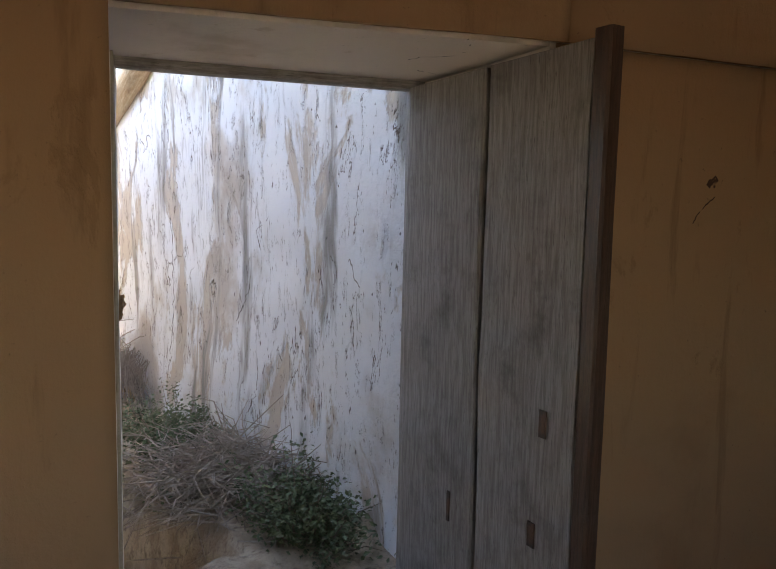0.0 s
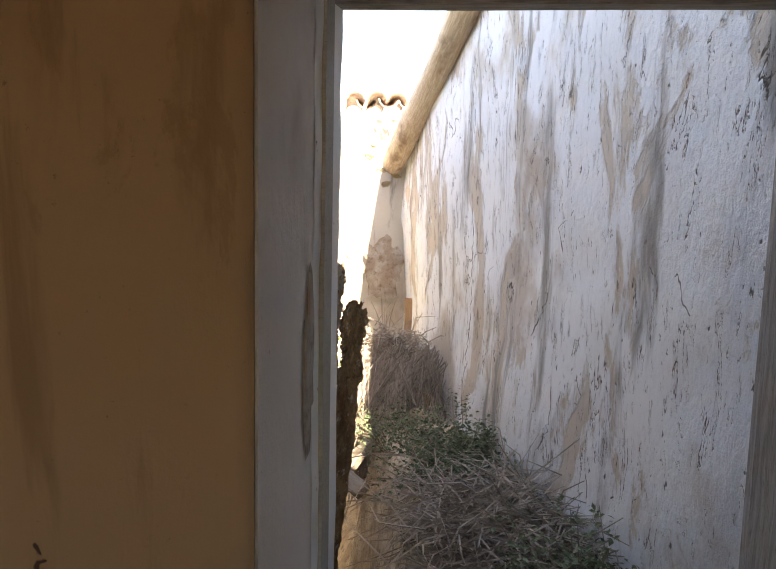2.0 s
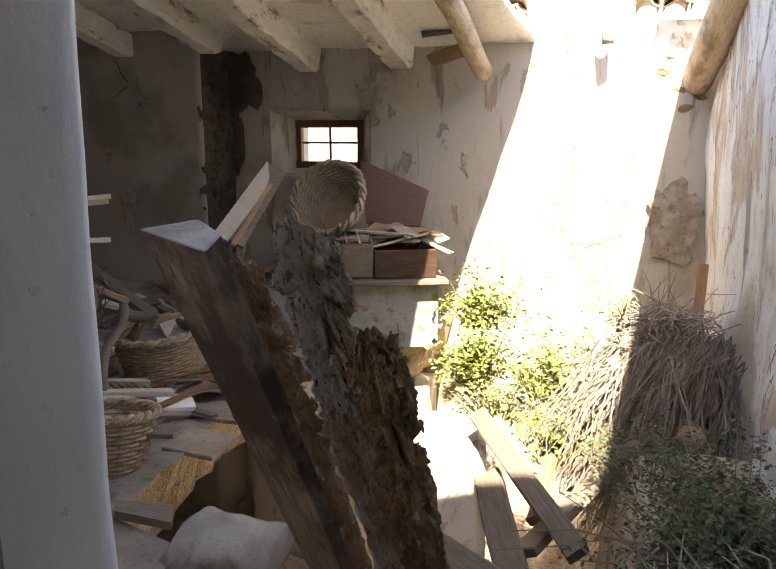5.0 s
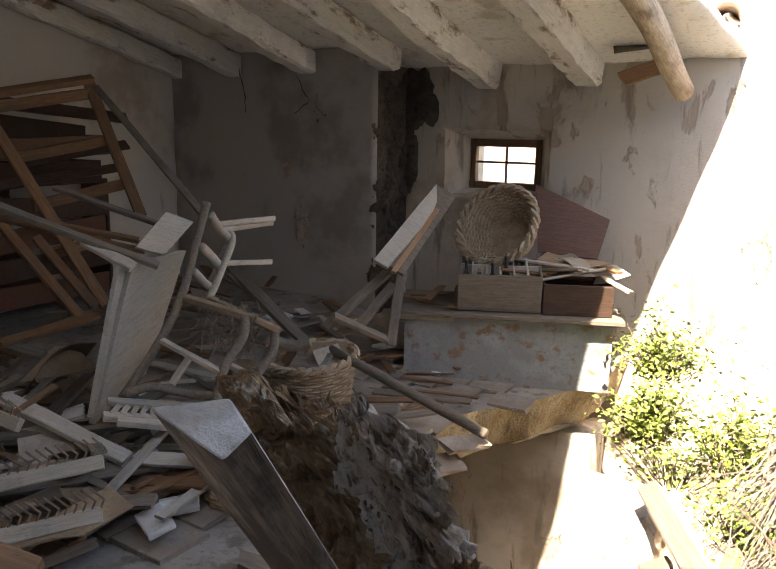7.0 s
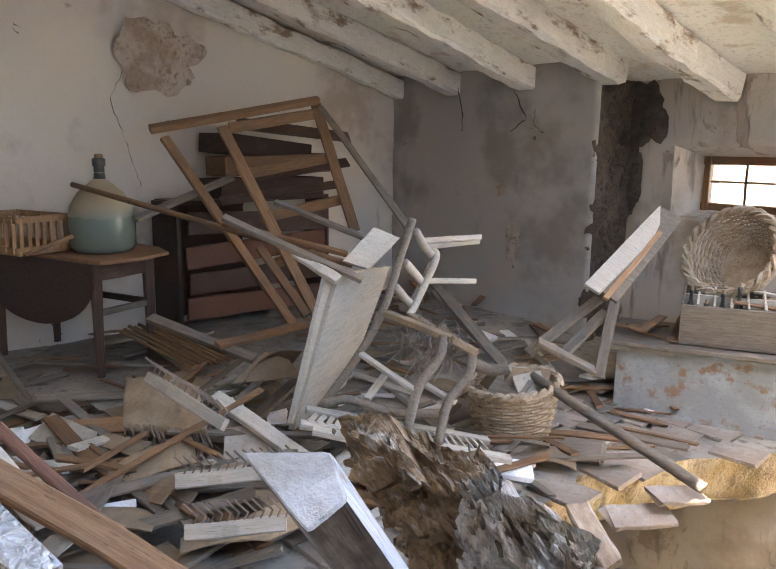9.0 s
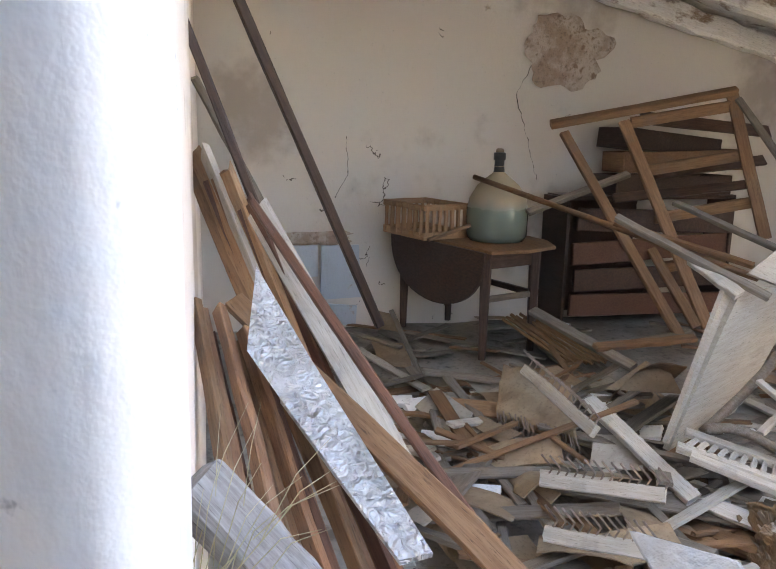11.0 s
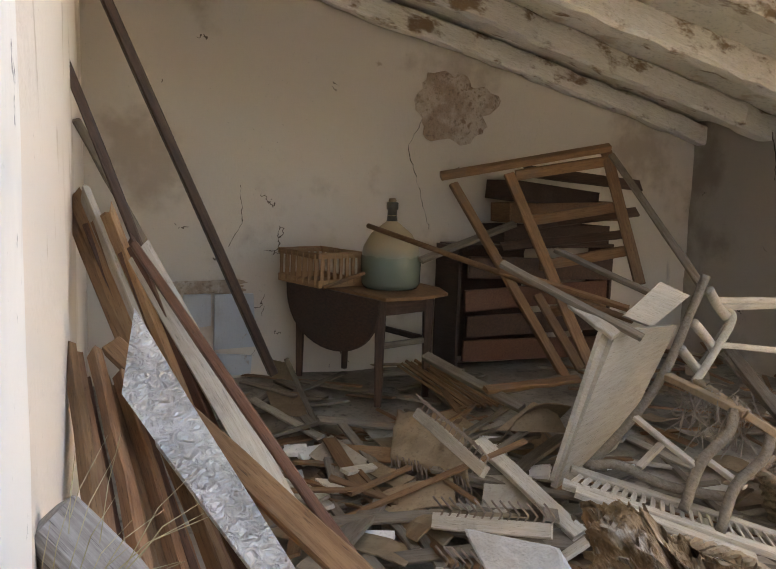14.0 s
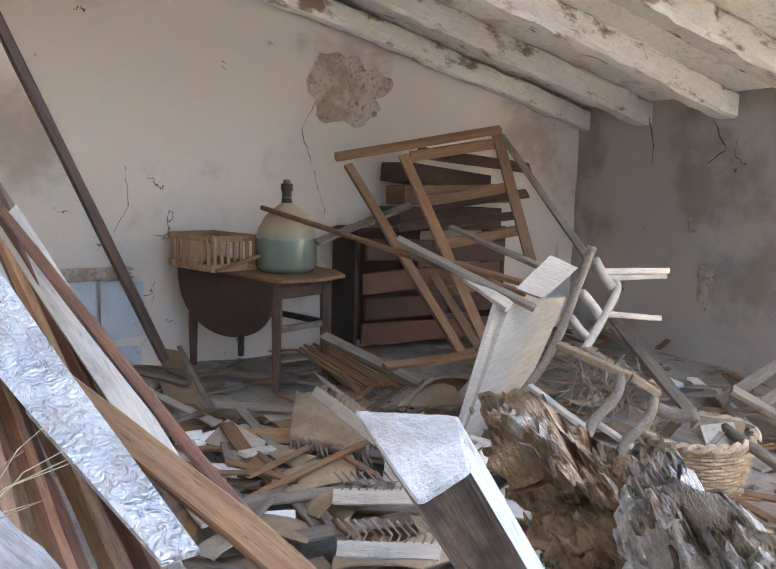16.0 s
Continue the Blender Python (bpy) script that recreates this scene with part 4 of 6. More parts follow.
def basket(name, m, r0, r1, h, rows, stakes, label, rim=0.018, open_side=True):
    """Woven rods round upright stakes, a flat bottom and a twisted rim."""
    ob = thing(name, m.translation, label, "basket")
    bm = bmesh.new()
    n = stakes * 3
    for k in range(rows):
        v = k / (rows - 1)
        r, z = r0 + (r1 - r0) * v ** 0.8, v * h
        pts = [(math.cos(i * math.tau / n) * (r + 0.006 * math.cos(i * math.tau / 3 * 0.5 * 1.0 + math.pi * k)), math.sin(i * math.tau / n) * (r + 0.006 * math.cos(i * math.tau / 6 + math.pi * k)), z) for i in range(n + 1)]
        tube(bm, pts, h / rows * 0.52, 5, 0.12, k, False)
    part("weave", bm, WICKER, ob, m=m)
    bm = bmesh.new()
    for i in range(stakes):
        an = i * math.tau / stakes
        tube(bm, [(math.cos(an) * (r0 + (r1 - r0) * v ** 0.8), math.sin(an) * (r0 + (r1 - r0) * v ** 0.8), v * h * 1.02) for v in (0, 0.33, 0.66, 1)], 0.005, 5)
    tagged(part("stake_ring", bm, WICKER, ob, m=m), kind="stuff")
    bm = bmesh.new()
    for ph in (0, math.pi):
        pts = [(math.cos(i * math.tau / 90) * (r1 + rim * 0.6 * math.cos(i * 0.9 + ph)), math.sin(i * math.tau / 90) * (r1 + rim * 0.6 * math.cos(i * 0.9 + ph)), h + rim * 0.6 * math.sin(i * 0.9 + ph)) for i in range(91)]
        tube(bm, pts, rim * 0.6, 5, 0.1, 3, False)
    part("rim", bm, WICKER, ob, "twisted wicker rim", m=m)
    bm = bmesh.new()
    lathe(bm, ((r0 * 0.2, 0.0), (r0 * 0.98, 0.0), (r0 * 0.98, 0.012), (r0 * 0.2, 0.012)), 24)
    part("bottom", bm, WICKER, ob, m=m)
    return ob


RBC = Vector((-1.53, 4.84, 0.77))
basket("round_basket", look(RBC, RBC + Vector((0.12, 0.9, -0.5))) @ pose(0, 0, -0.18), 0.17, 0.29, 0.26, 18, 30, "large shallow wicker basket propped on its side on the chest", 0.03)
def panel(name, corners, thick, material, label, category="panel", group=""):
    a, b, c, d = (Vector(p) for p in corners)
    mid = (a + b + c + d) / 4
    ex = (b - a).normalized()
    ez = ex.cross(d - a).normalized()
    m = Matrix.Translation(mid) @ Matrix((ex, ez.cross(ex), ez)).transposed().to_4x4()
    inv = m.inverted()
    return single(name, slab([inv @ p for p in (a, b, c, d)], thick, 8, 6, 0.004, 3, len(name)), material, label, category, m, group)


panel("headboard", ((-1.32, 5.05, 0.6), (-0.91, 5.16, 0.57), (-0.88, 5.32, 0.84), (-1.41, 5.18, 1.08)), 0.03, REDW, "red-brown varnished headboard leaning on the wall", "board")
DRM = CHM @ pose(0.93, 0.0, 0.521, 0, 0, 3)
dr = thing("drawer", DRM.translation, "pulled-out dark drawer heaped with scraps", "drawer")
crate_of(dr, DRM, 0.46, 0.34, 0.21, 0.018, DARKW)
rnd = random.Random(21)


def scrap(area, n, kinds, zfun, tilt=25, seed=1, group="scattered debris"):
    """Loose pieces, each a thing of its own, lying on one another."""
    rnd = random.Random(seed)
    x0, x1, y0, y1 = area
    for k in range(n):
        name, mt, lab, lmin, lmax, wmin, wmax, th = rnd.choice(kinds)
        x, y = rnd.uniform(x0, x1), rnd.uniform(y0, y1)
        l, w = rnd.uniform(lmin, lmax), rnd.uniform(wmin, wmax)
        bm = board_bm(l, w, th, 6, rnd.uniform(-0.02, 0.03) if th < 0.008 else 0.0, 0.0012, k + seed, 1.0, 0.006)
        m = Matrix.Translation((x, y, zfun(x, y, rnd))) @ pose(0, 0, 0, rnd.uniform(-tilt, tilt), rnd.uniform(-tilt, tilt) * 0.7, rnd.uniform(0, 360)) @ pose(-l / 2, 0, 0)
        single(name, bm, mt, lab, name.replace("_", " "), m, group)


KINDS = (("wood_scrap", GREYW, "grey dusty broken board on the floor", 0.25, 0.8, 0.03, 0.10, 0.018), ("wood_scrap", BROWNW, "brown broken slat among the litter", 0.25, 0.7, 0.02, 0.07, 0.015), ("paper_sheet", PAPER, "crumpled yellowed sheet of paper", 0.15, 0.28, 0.12, 0.2, 0.003), ("cardboard_sheet", CARD, "torn brown cardboard sheet", 0.18, 0.4, 0.15, 0.3, 0.006), ("wood_scrap", PALEW, "pale painted splintered board", 0.2, 0.6, 0.03, 0.09, 0.016), ("long_slat", BROWNW, "long thin brown slat in the litter", 0.6, 1.1, 0.02, 0.04, 0.012), ("long_slat", GREYW, "long grey slat in the litter", 0.6, 1.2, 0.03, 0.06, 0.014), ("plaster_chunk", CEIL, "fallen chunk of pale plaster", 0.08, 0.2, 0.07, 0.16, 0.025))
scrap((-1.2, -0.75, 4.75, 5.05), 14, KINDS[:5], lambda x, y, r: 0.47 + r.uniform(0, 0.10), 22, 33)
scrap((-2.0, -1.6, 4.35, 4.7), 7, KINDS[:2], lambda x, y, r: 0.265 + r.uniform(0, 0.05), 14, 34)

# boards against the broken wall end
panel("loose_board", ((-1.89, 3.67, 0.68), (-1.8, 3.68, 0.64), (-1.76, 4.26, 0.94), (-1.84, 4.4, 1.1)), 0.022, PALEW, "pale board propped aslant beside the chest", "board", "boards by the chest")
panel("loose_board", ((-1.84, 3.73, 0.65), (-1.73, 3.76, 0.59), (-1.7, 4.41, 1.02), (-1.84, 4.42, 1.09)), 0.022, GREYW, "grey board propped aslant beside the chest", "board", "boards by the chest")
board("loose_lath", (-1.76, 3.68, 0.61), (-1.76, 4.26, 0.94), 0.03, 0.02, ORANGEW, "thin brown lath along the propped boards", "lath", 20)
fr = thing("broken_frame", (-1.89, 3.56, 0.28), "broken wooden frame on the floor by the wall", "frame")
for a, b in (((-2.03, 3.35, 0.3), (-1.89, 3.83, 0.57)), ((-1.97, 3.36, 0.38), (-1.73, 3.58, 0.22)), ((-1.89, 3.5, 0.3), (-1.82, 3.8, 0.51)), ((-1.71, 3.58, 0.19), (-1.76, 3.79, 0.59))):
    limb("rail", a, b, 0.06, 0.03, GREYW, fr, 20)

# ---- baskets, pipe and cloth near the floor's edge ----
BK = Vector((-1.83, 2.98, -0.13)) + Vector((-0.12, 0.17, 0))
basket("wicker_basket", Matrix.Translation(BK) @ pose(0, 0, 0, 3, -4, 20), 0.17, 0.25, 0.33, 19, 26, "wicker basket filled with papers and boards", 0.024)
for k, (dx, dy, rz, rx, mt) in enumerate(((-0.06, 0.03, 20, 65, PAPER), (0.05, 0.06, 35, 60, CARD), (-0.12, -0.02, -30, 50, CARD), (0.02, -0.08, 10, 25, GREYW), (0.1, 0.0, 80, 55, PAPER))):
    single("book_cover", board_bm(0.20, 0.16, 0.012, 3, 0, 0.001, k), mt, "dusty book cover in the basket", "book", Matrix.Translation(BK + Vector((dx, dy, 0.32))) @ pose(0, 0, 0, rx, 0, rz) @ pose(-0.1, 0, 0), "papers in the basket")
B2 = Vector((-1.48, 1.98, -0.05))
basket("wicker_basket", Matrix.Translation(B2) @ pose(0, 0, 0, -6, 8, 60), 0.13, 0.19, 0.24, 14, 22, "smaller frayed wicker basket at the floor's edge", 0.022)
bm = bmesh.new()
tube(bm, [Vector((-1.88, 3.20, 0.235)) * (1 - k / 8) + Vector((-0.85, 2.99, 0.04)) * (k / 8) for k in range(9)], 0.027, 12, 0.03, 4)
single("grey_pole", bm, GREYW, "grey round pole jutting over the broken edge", "pole", smooth=True)
CS = Vector((-1.61, 3.27, -0.15))
cu = bmesh.new()
bmesh.ops.create_cube(cu, size=1, matrix=Matrix.Diagonal((0.26, 0.24, 0.05, 1)))
bmesh.ops.bevel(cu, geom=cu.edges[:], offset=0.02, segments=3, affect="EDGES")
single("seat_cushion", cu, GREYW, "flat dusty seat pad lying on the tiles", "cushion", Matrix.Translation(CS + Vector((0, 0, 0.03))) @ pose(0, 0, 0, 3, -4, 25))

# ---- heap of broken furniture ----
panel("loose_door_panel", ((-2.23, 1.89, 0.17), (-2.36, 2.3, 0.26), (-2.4, 2.64, 0.82), (-2.3, 2.21, 0.83)), 0.03, PALEW, "pale cabinet door standing on its corner in the heap", "door panel")
panel("loose_side_board", ((-2.22, 1.87, 0.21), (-2.33, 2.01, 0.14), (-2.36, 2.29, 0.8), (-2.3, 2.13, 0.83)), 0.02, PALEW, "pale cabinet side panel standing in the heap", "panel")
panel("loose_front_board", ((-2.45, 2.36, 0.87), (-2.4, 2.49, 0.82), (-2.42, 2.72, 0.96), (-2.48, 2.59, 1.02)), 0.02, PALEW, "small pale drawer front on top of the heap", "panel")


def bent(name, pts, w, material, parent, seed=0):
    bm = bmesh.new()
    P = [Vector(p) for p in pts]
    fine = []
    for k in range(len(P) - 1):
        p0, p1, p2, p3 = P[max(k - 1, 0)], P[k], P[k + 1], P[min(k + 2, len(P) - 1)]
        for i in range(5):
            t = i / 5
            fine.append(0.5 * ((2 * p1) + (p2 - p0) * t + (2 * p0 - 5 * p1 + 4 * p2 - p3) * t * t + (3 * p1 - p0 - 3 * p2 + p3) * t ** 3))
    fine.append(P[-1])
    tube(bm, fine, w, 8, 0.06, seed)
    base = parent.matrix_basis.inverted()
    bmesh.ops.transform(bm, matrix=base, verts=bm.verts)
    return part(name, bm, material, parent, smooth=True)


ch = thing("ladderback_chair", (-2.01, 2.35, 0.36), "overturned ladder-back chair with a torn rush seat", "chair")
bent("back_post", ((-2.17, 2.56, 1.09), (-2.18, 2.5, 0.93), (-2.18, 2.38, 0.66), (-2.18, 2.22, 0.46), (-2.19, 2.01, 0.26)), 0.020, GREYW, ch)
bent("back_post", ((-2.19, 2.73, 0.92), (-2.15, 2.71, 0.88), (-2.14, 2.58, 0.7), (-2.12, 2.5, 0.63)), 0.018, PALEW, ch)
for a, b, c in (((-2.17, 2.58, 1.03), (-2.18, 2.65, 0.95), (-2.17, 2.7, 0.9)), ((-2.18, 2.52, 0.88), (-2.18, 2.59, 0.82), (-2.16, 2.64, 0.75)), ((-2.17, 2.45, 0.77), (-2.17, 2.51, 0.71), (-2.15, 2.57, 0.65))):
    bent("back_slat", (a, b, c), 0.022, PALEW, ch)
for a, b in (((-2.13, 2.35, 0.66), (-1.79, 2.44, 0.59)), ((-1.79, 2.44, 0.59), (-1.73, 2.54, 0.52)), ((-2.12, 2.5, 0.63), (-1.76, 2.57, 0.51))):
    limb("seat_rail", a, b, 0.045, 0.03, CARD, ch)
bent("leg", ((-1.82, 2.42, 0.6), (-1.8, 2.37, 0.51), (-1.82, 2.27, 0.4), (-1.77, 2.15, 0.24)), 0.021, GREYW, ch)
bent("leg", ((-1.74, 2.53, 0.52), (-1.72, 2.48, 0.43), (-1.74, 2.37, 0.32), (-1.69, 2.26, 0.17)), 0.021, GREYW, ch)
bent("leg", ((-2.15, 1.99, 0.29), (-2.08, 2.09, 0.31), (-1.94, 2.22, 0.26), (-1.78, 2.37, 0.26)), 0.021, GREYW, ch)
bent("leg", ((-1.86, 2.66, 0.42), (-1.78, 2.72, 0.39), (-1.72, 2.77, 0.41)), 0.03, GREYW, ch)
for a, b in (((-2.13, 2.2, 0.49), (-1.82, 2.25, 0.38)), ((-1.87, 2.35, 0.38), (-1.72, 2.4, 0.32)), ((-2.03, 2.15, 0.31), (-2.07, 2.3, 0.39))):
    limb("stretcher", a, b, 0.032, 0.02, PALEW, ch)
rush = bmesh.new()
rr = random.Random(3)
for k in range(60):
    p = Vector((-1.97, 2.42, 0.62)) + Vector((rr.uniform(-0.16, 0.16), rr.uniform(-0.05, 0.12), rr.uniform(-0.05, 0.04)))
    tube(rush, [p, p + Vector((rr.uniform(-0.08, 0.08), rr.uniform(-0.05, 0.05), -0.06)), p + Vector((rr.uniform(-0.12, 0.12), rr.uniform(-0.08, 0.08), -rr.uniform(0.1, 0.22)))], 0.0025, 4)
bmesh.ops.transform(rush, matrix=ch.matrix_basis.inverted(), verts=rush.verts)
tagged(part("rush_seat", rush, STRAW, ch, "torn straw hanging from the seat"), kind="stuff")
c2 = thing("chair_frame", (-2.2, 2.92, 0.87), "upturned chair frame, its legs in the air", "chair")
for a, b in (((-2.28, 2.72, 0.96), (-2.24, 3.16, 0.95)), ((-2.25, 2.74, 0.93), (-2.28, 3.19, 0.92)), ((-2.23, 2.72, 0.76), (-2.23, 3.12, 0.71))):
    limb("leg", a, b, 0.032, 0.028, PALEW, c2, taper=0.5)
sh = thing("louvre_shutter", (-1.86, 2.17, 0.16), "pale louvred shutter lying flat", "shutter")
for a, b in (((-2.03, 1.78, 0.29), (-1.5, 2.52, 0.09)), ((-2.15, 1.9, 0.29), (-1.68, 2.59, 0.1)), ((-1.96, 1.79, 0.28), (-1.55, 2.29, 0.13))):
    limb("rail", a, b, 0.055, 0.028, PALEW, sh)
for k in range(22):
    u = (k + 0.7) / 23
    a = Vector((-2.03, 1.79, 0.3)).lerp(Vector((-1.53, 2.51, 0.1)), u)
    b = Vector((-2.14, 1.91, 0.28)).lerp(Vector((-1.67, 2.56, 0.11)), u + 0.02)
    limb("louvre", a, b, 0.022, 0.006, PALEW, sh, 40)
for a, b, w, mt, lab in (((-2.72, 1.85, 1.09), (-2.23, 2.29, 0.81), 0.045, GREYW, "long grey batten lying across the heap"), ((-3.23, 2.15, 1), (-2.67, 2.57, 0.86), 0.035, BROWNW, "round brown broom handle across the heap"), ((-3.09, 2.4, 1.12), (-2.61, 2.66, 0.94), 0.035, GREYW, "thin grey batten standing out of the heap"), ((-3.82, 3.29, 1.69), (-2.6, 2.97, 0.97), 0.04, GREYW, "long grey batten leaning over the heap"), ((-2.59, 3.18, 0.59), (-1.98, 3.06, 0.31), 0.05, GREYW, "grey frame rail leaning in the heap"), ((-2.81, 1.85, 0.45), (-2.9, 2.46, 0.44), 0.05, BROWNW, "brown rail lying in the heap"), ((-2.48, 2.09, 0.93), (-2.26, 2.17, 0.82), 0.06, PALEW, "pale tapered batten in the heap")):
    board("batten", a, b, w, 0.025, mt, lab, "batten", 20)
board("batten", (-2.46, 1.63, 0.33), (-1.89, 1.77, 0.14), 0.07, 0.03, PALEW, "pale flat rail with an iron clasp in the heap", "batten", 15)
board("cardboard_sheet", (-2.7, 1.9, 0.24), (-2.66, 2.2, 0.33), 0.34, 0.006, CARD, "bent brown cardboard sheet in the heap", "cardboard", -35, bend=0.06)

# ---- left wall: table, demijohn, crate, rack, dresser ----
tb = thing("drop_leaf_table", (-4.5, 1.85, 0), "dark drop-leaf table against the wall, one leaf hanging", "table")
TU, TV = Vector((-0.948, -0.318, 0)), Vector((-0.318, 0.948, 0))
TO = Vector((-4.08, 1.76, 0))


def at_table(u, v, z):
    return TO + TU * u + TV * v + Vector((0, 0, z))


TM = Matrix.Translation(TO) @ Matrix(((TU.x, TV.x, 0, 0), (TU.y, TV.y, 0, 0), (0, 0, -1, 0), (0, 0, 0, 1)))
for u, v in ((0.0, 0.0), (0.95, 0.0), (0.95, 0.42), (0.0, 0.42)):
    limb("leg", at_table(u, v, 0.71), at_table(u, v, 0.0), 0.075, 0.075, DARKW, tb, 18, taper=0.62)
for (u0, v0), (u1, v1) in (((0, 0), (0.95, 0)), ((0, 0.42), (0.95, 0.42)), ((0, 0), (0, 0.42)), ((0.95, 0), (0.95, 0.42))):
    limb("apron", at_table(u0, v0, 0.655), at_table(u1, v1, 0.655), 0.025, 0.11, DARKW, tb)
limb("shelf_rail", at_table(0.0, 0.0, 0.40), at_table(0.0, 0.42, 0.40), 0.03, 0.04, GREYW, tb)
limb("shelf_rail", at_table(0.0, 0.42, 0.40), at_table(0.95, 0.42, 0.40), 0.03, 0.04, DARKW, tb)
outline = [(-0.12, -0.06), (0.5, -0.06), (1.05, -0.06), (1.08, 0.2), (1.05, 0.5), (0.75, 0.62), (0.4, 0.66), (0.1, 0.62), (-0.13, 0.48), (-0.18, 0.2)]
bm = bmesh.new()
mr = rings(bm, [[tuple(at_table(u, v, z_) - tb.location) for u, v in outline] for z_ in (0.715, 0.738)])
cap(bm, mr[0], True), cap(bm, mr[1])
bmesh.ops.recalc_face_normals(bm, faces=bm.faces)
bmesh.ops.bevel(bm, geom=bm.edges[:], offset=0.004, segments=1, affect="EDGES")
part("tabletop", bm, BROWNW, tb, "dusty brown tabletop")
bm = bmesh.new()
arc = [(0.47 + 0.55 * math.cos(a), -0.42 * abs(math.sin(a)) ** 0.8) for a in [math.pi * k / 20 for k in range(21)]]
mr = rings(bm, [[tuple(at_table(u, v_, 0.72 + z_) - tb.location) for u, z_ in arc] for v_ in (-0.062, -0.082)])
cap(bm, mr[0], True), cap(bm, mr[1])
bmesh.ops.recalc_face_normals(bm, faces=bm.faces)
part("hanging_leaf", bm, DARKW, tb, "dark half-round leaf hanging down")
bm = bmesh.new()
lathe(bm, ((0.10, 0), (0.185, 0.005), (0.205, 0.04), (0.208, 0.20), (0.19, 0.29), (0.14, 0.375), (0.075, 0.43), (0.036, 0.46), (0.030, 0.54), (0.036, 0.545), (0.037, 0.585), (0.026, 0.59)), 40)
DJ = thing("demijohn", (-4.38, 1.94, 0.742), "big green glass demijohn, dust-caked shoulders, on the table", "demijohn")
part("glass_body", bm, DEMIJOHN, DJ, smooth=True)
bm = bmesh.new()
lathe(bm, ((0.038, 0.462), (0.033, 0.50), (0.033, 0.538), (0.041, 0.545), (0.041, 0.588), (0.030, 0.592)), 24)
part("neck", bm, BOTTLE, DJ, "dark glass neck", smooth=True)
bm = bmesh.new()
lathe(bm, ((0.024, 0.585), (0.027, 0.60), (0.024, 0.615), (0.01, 0.618)), 16)
part("cork", bm, CARD, DJ, "brown cork", smooth=True)
CRM = Matrix.Translation(Vector((-4.62, 1.50, 0.742))) @ pose(0, 0, 0, 0, 0, 18) @ pose(-0.32, -0.14, 0)
cr = thing("slatted_crate", CRM.translation, "small slatted wooden fruit crate on the table", "crate")
CW, CD, CHH = 0.52, 0.36, 0.24
for x, y, lx, ly in ((0, 0, CW, 0.008), (0, CD, CW, 0.008), (0, 0, 0.008, CD), (CW, 0, 0.008, CD)):
    for z_, h in ((0.03, 0.05), (CHH - 0.02, 0.04)):
        a, b = (CRM @ Vector((x, y, z_)), CRM @ Vector((x + (lx if lx > 0.01 else 0), y + (ly if ly > 0.01 else 0), z_)))
        limb("slat", a, b, 0.008, h, ORANGEW, cr)
    for k in range(7):
        u = (k + 0.5) / 7
        p = Vector((x + (lx * u if lx > 0.01 else 0), y + (ly * u if ly > 0.01 else 0), 0.02))
        limb("upright", CRM @ p, CRM @ (p + Vector((0, 0, CHH - 0.03))), 0.022, 0.010, ORANGEW, cr)
limb("bottom", CRM @ Vector((0, CD / 2, 0.008)), CRM @ Vector((CW, CD / 2, 0.008)), CD, 0.01, ORANGEW, cr)
board("short_stick", (-4.25, 1.42, 0.77), (-4.28, 1.71, 0.86), 0.035, 0.02, BROWNW, "short brown stick lying on the table", "stick")
bm = bmesh.new()
tube(bm, [Vector((-4.39, 1.77, 1.17)).lerp(Vector((-2.61, 2.55, 0.81)), k / 8) for k in range(9)], 0.018, 8, 0.05, 4)
single("broom_handle", bm, BROWNW, "long round brown pole lying over the heap", "pole", smooth=True)
rk = thing("shelf_rack", (-3.77, 2.65, 0.21), "tilted open pine rack leaning on the wall", "rack")
for a, b, w, t in (((-4.35, 2.28, 1.52), (-4.08, 3.47, 1.76), 0.06, 0.05), ((-4.31, 2.36, 1.47), (-3.49, 2.81, 0.26), 0.065, 0.035), ((-4.22, 2.74, 1.55), (-3.5, 3, 0.31), 0.075, 0.03), ((-4.09, 3.45, 1.73), (-3.67, 3.48, 0.83), 0.075, 0.03), ((-3.85, 2.79, 0.75), (-3.49, 2.91, 0.32), 0.06, 0.03)):
    limb("post", a, b, w, t, BROWNW, rk, 30)
for a, b in (((-4.21, 2.79, 1.54), (-4.08, 3.44, 1.66)), ((-4.1, 2.84, 1.23), (-3.96, 3.51, 1.35)), ((-3.98, 2.88, 0.93), (-3.84, 3.54, 1.05)), ((-3.84, 2.88, 0.63), (-3.83, 3.33, 0.68))):
    limb("rung", a, b, 0.03, 0.075, BROWNW, rk, 20)
DM = Matrix.Translation((-4.72, 2.62, 0.0)) @ pose(0, 0, 0, 0, 0, 4)
ds = thing("chest_of_drawers", DM.translation, "dark chest of drawers, drawers gaping, behind the rack", "dresser")
for x, y, z0, lx, ly, lz, mt in ((-0.34, 0, 0.05, 0.36, 0.03, 0.95, DARKW), (-0.34, 1.5, 0.05, 0.36, 0.03, 0.95, DARKW), (-0.34, 0.03, 0.98, 0.38, 1.48, 0.03, DARKW), (-0.34, 0.03, 0.05, 0.02, 1.47, 0.93, DARKW)):
    bm = bmesh.new()
    bmesh.ops.create_cube(bm, size=1, matrix=Matrix.Translation((x + lx / 2, y + ly / 2, z0 + lz / 2)) @ Matrix.Diagonal((lx, ly, lz, 1)))
    bmesh.ops.bevel(bm, geom=bm.edges[:], offset=0.004, segments=1, affect="EDGES")
    part("carcass", bm, mt, ds, m=DM)
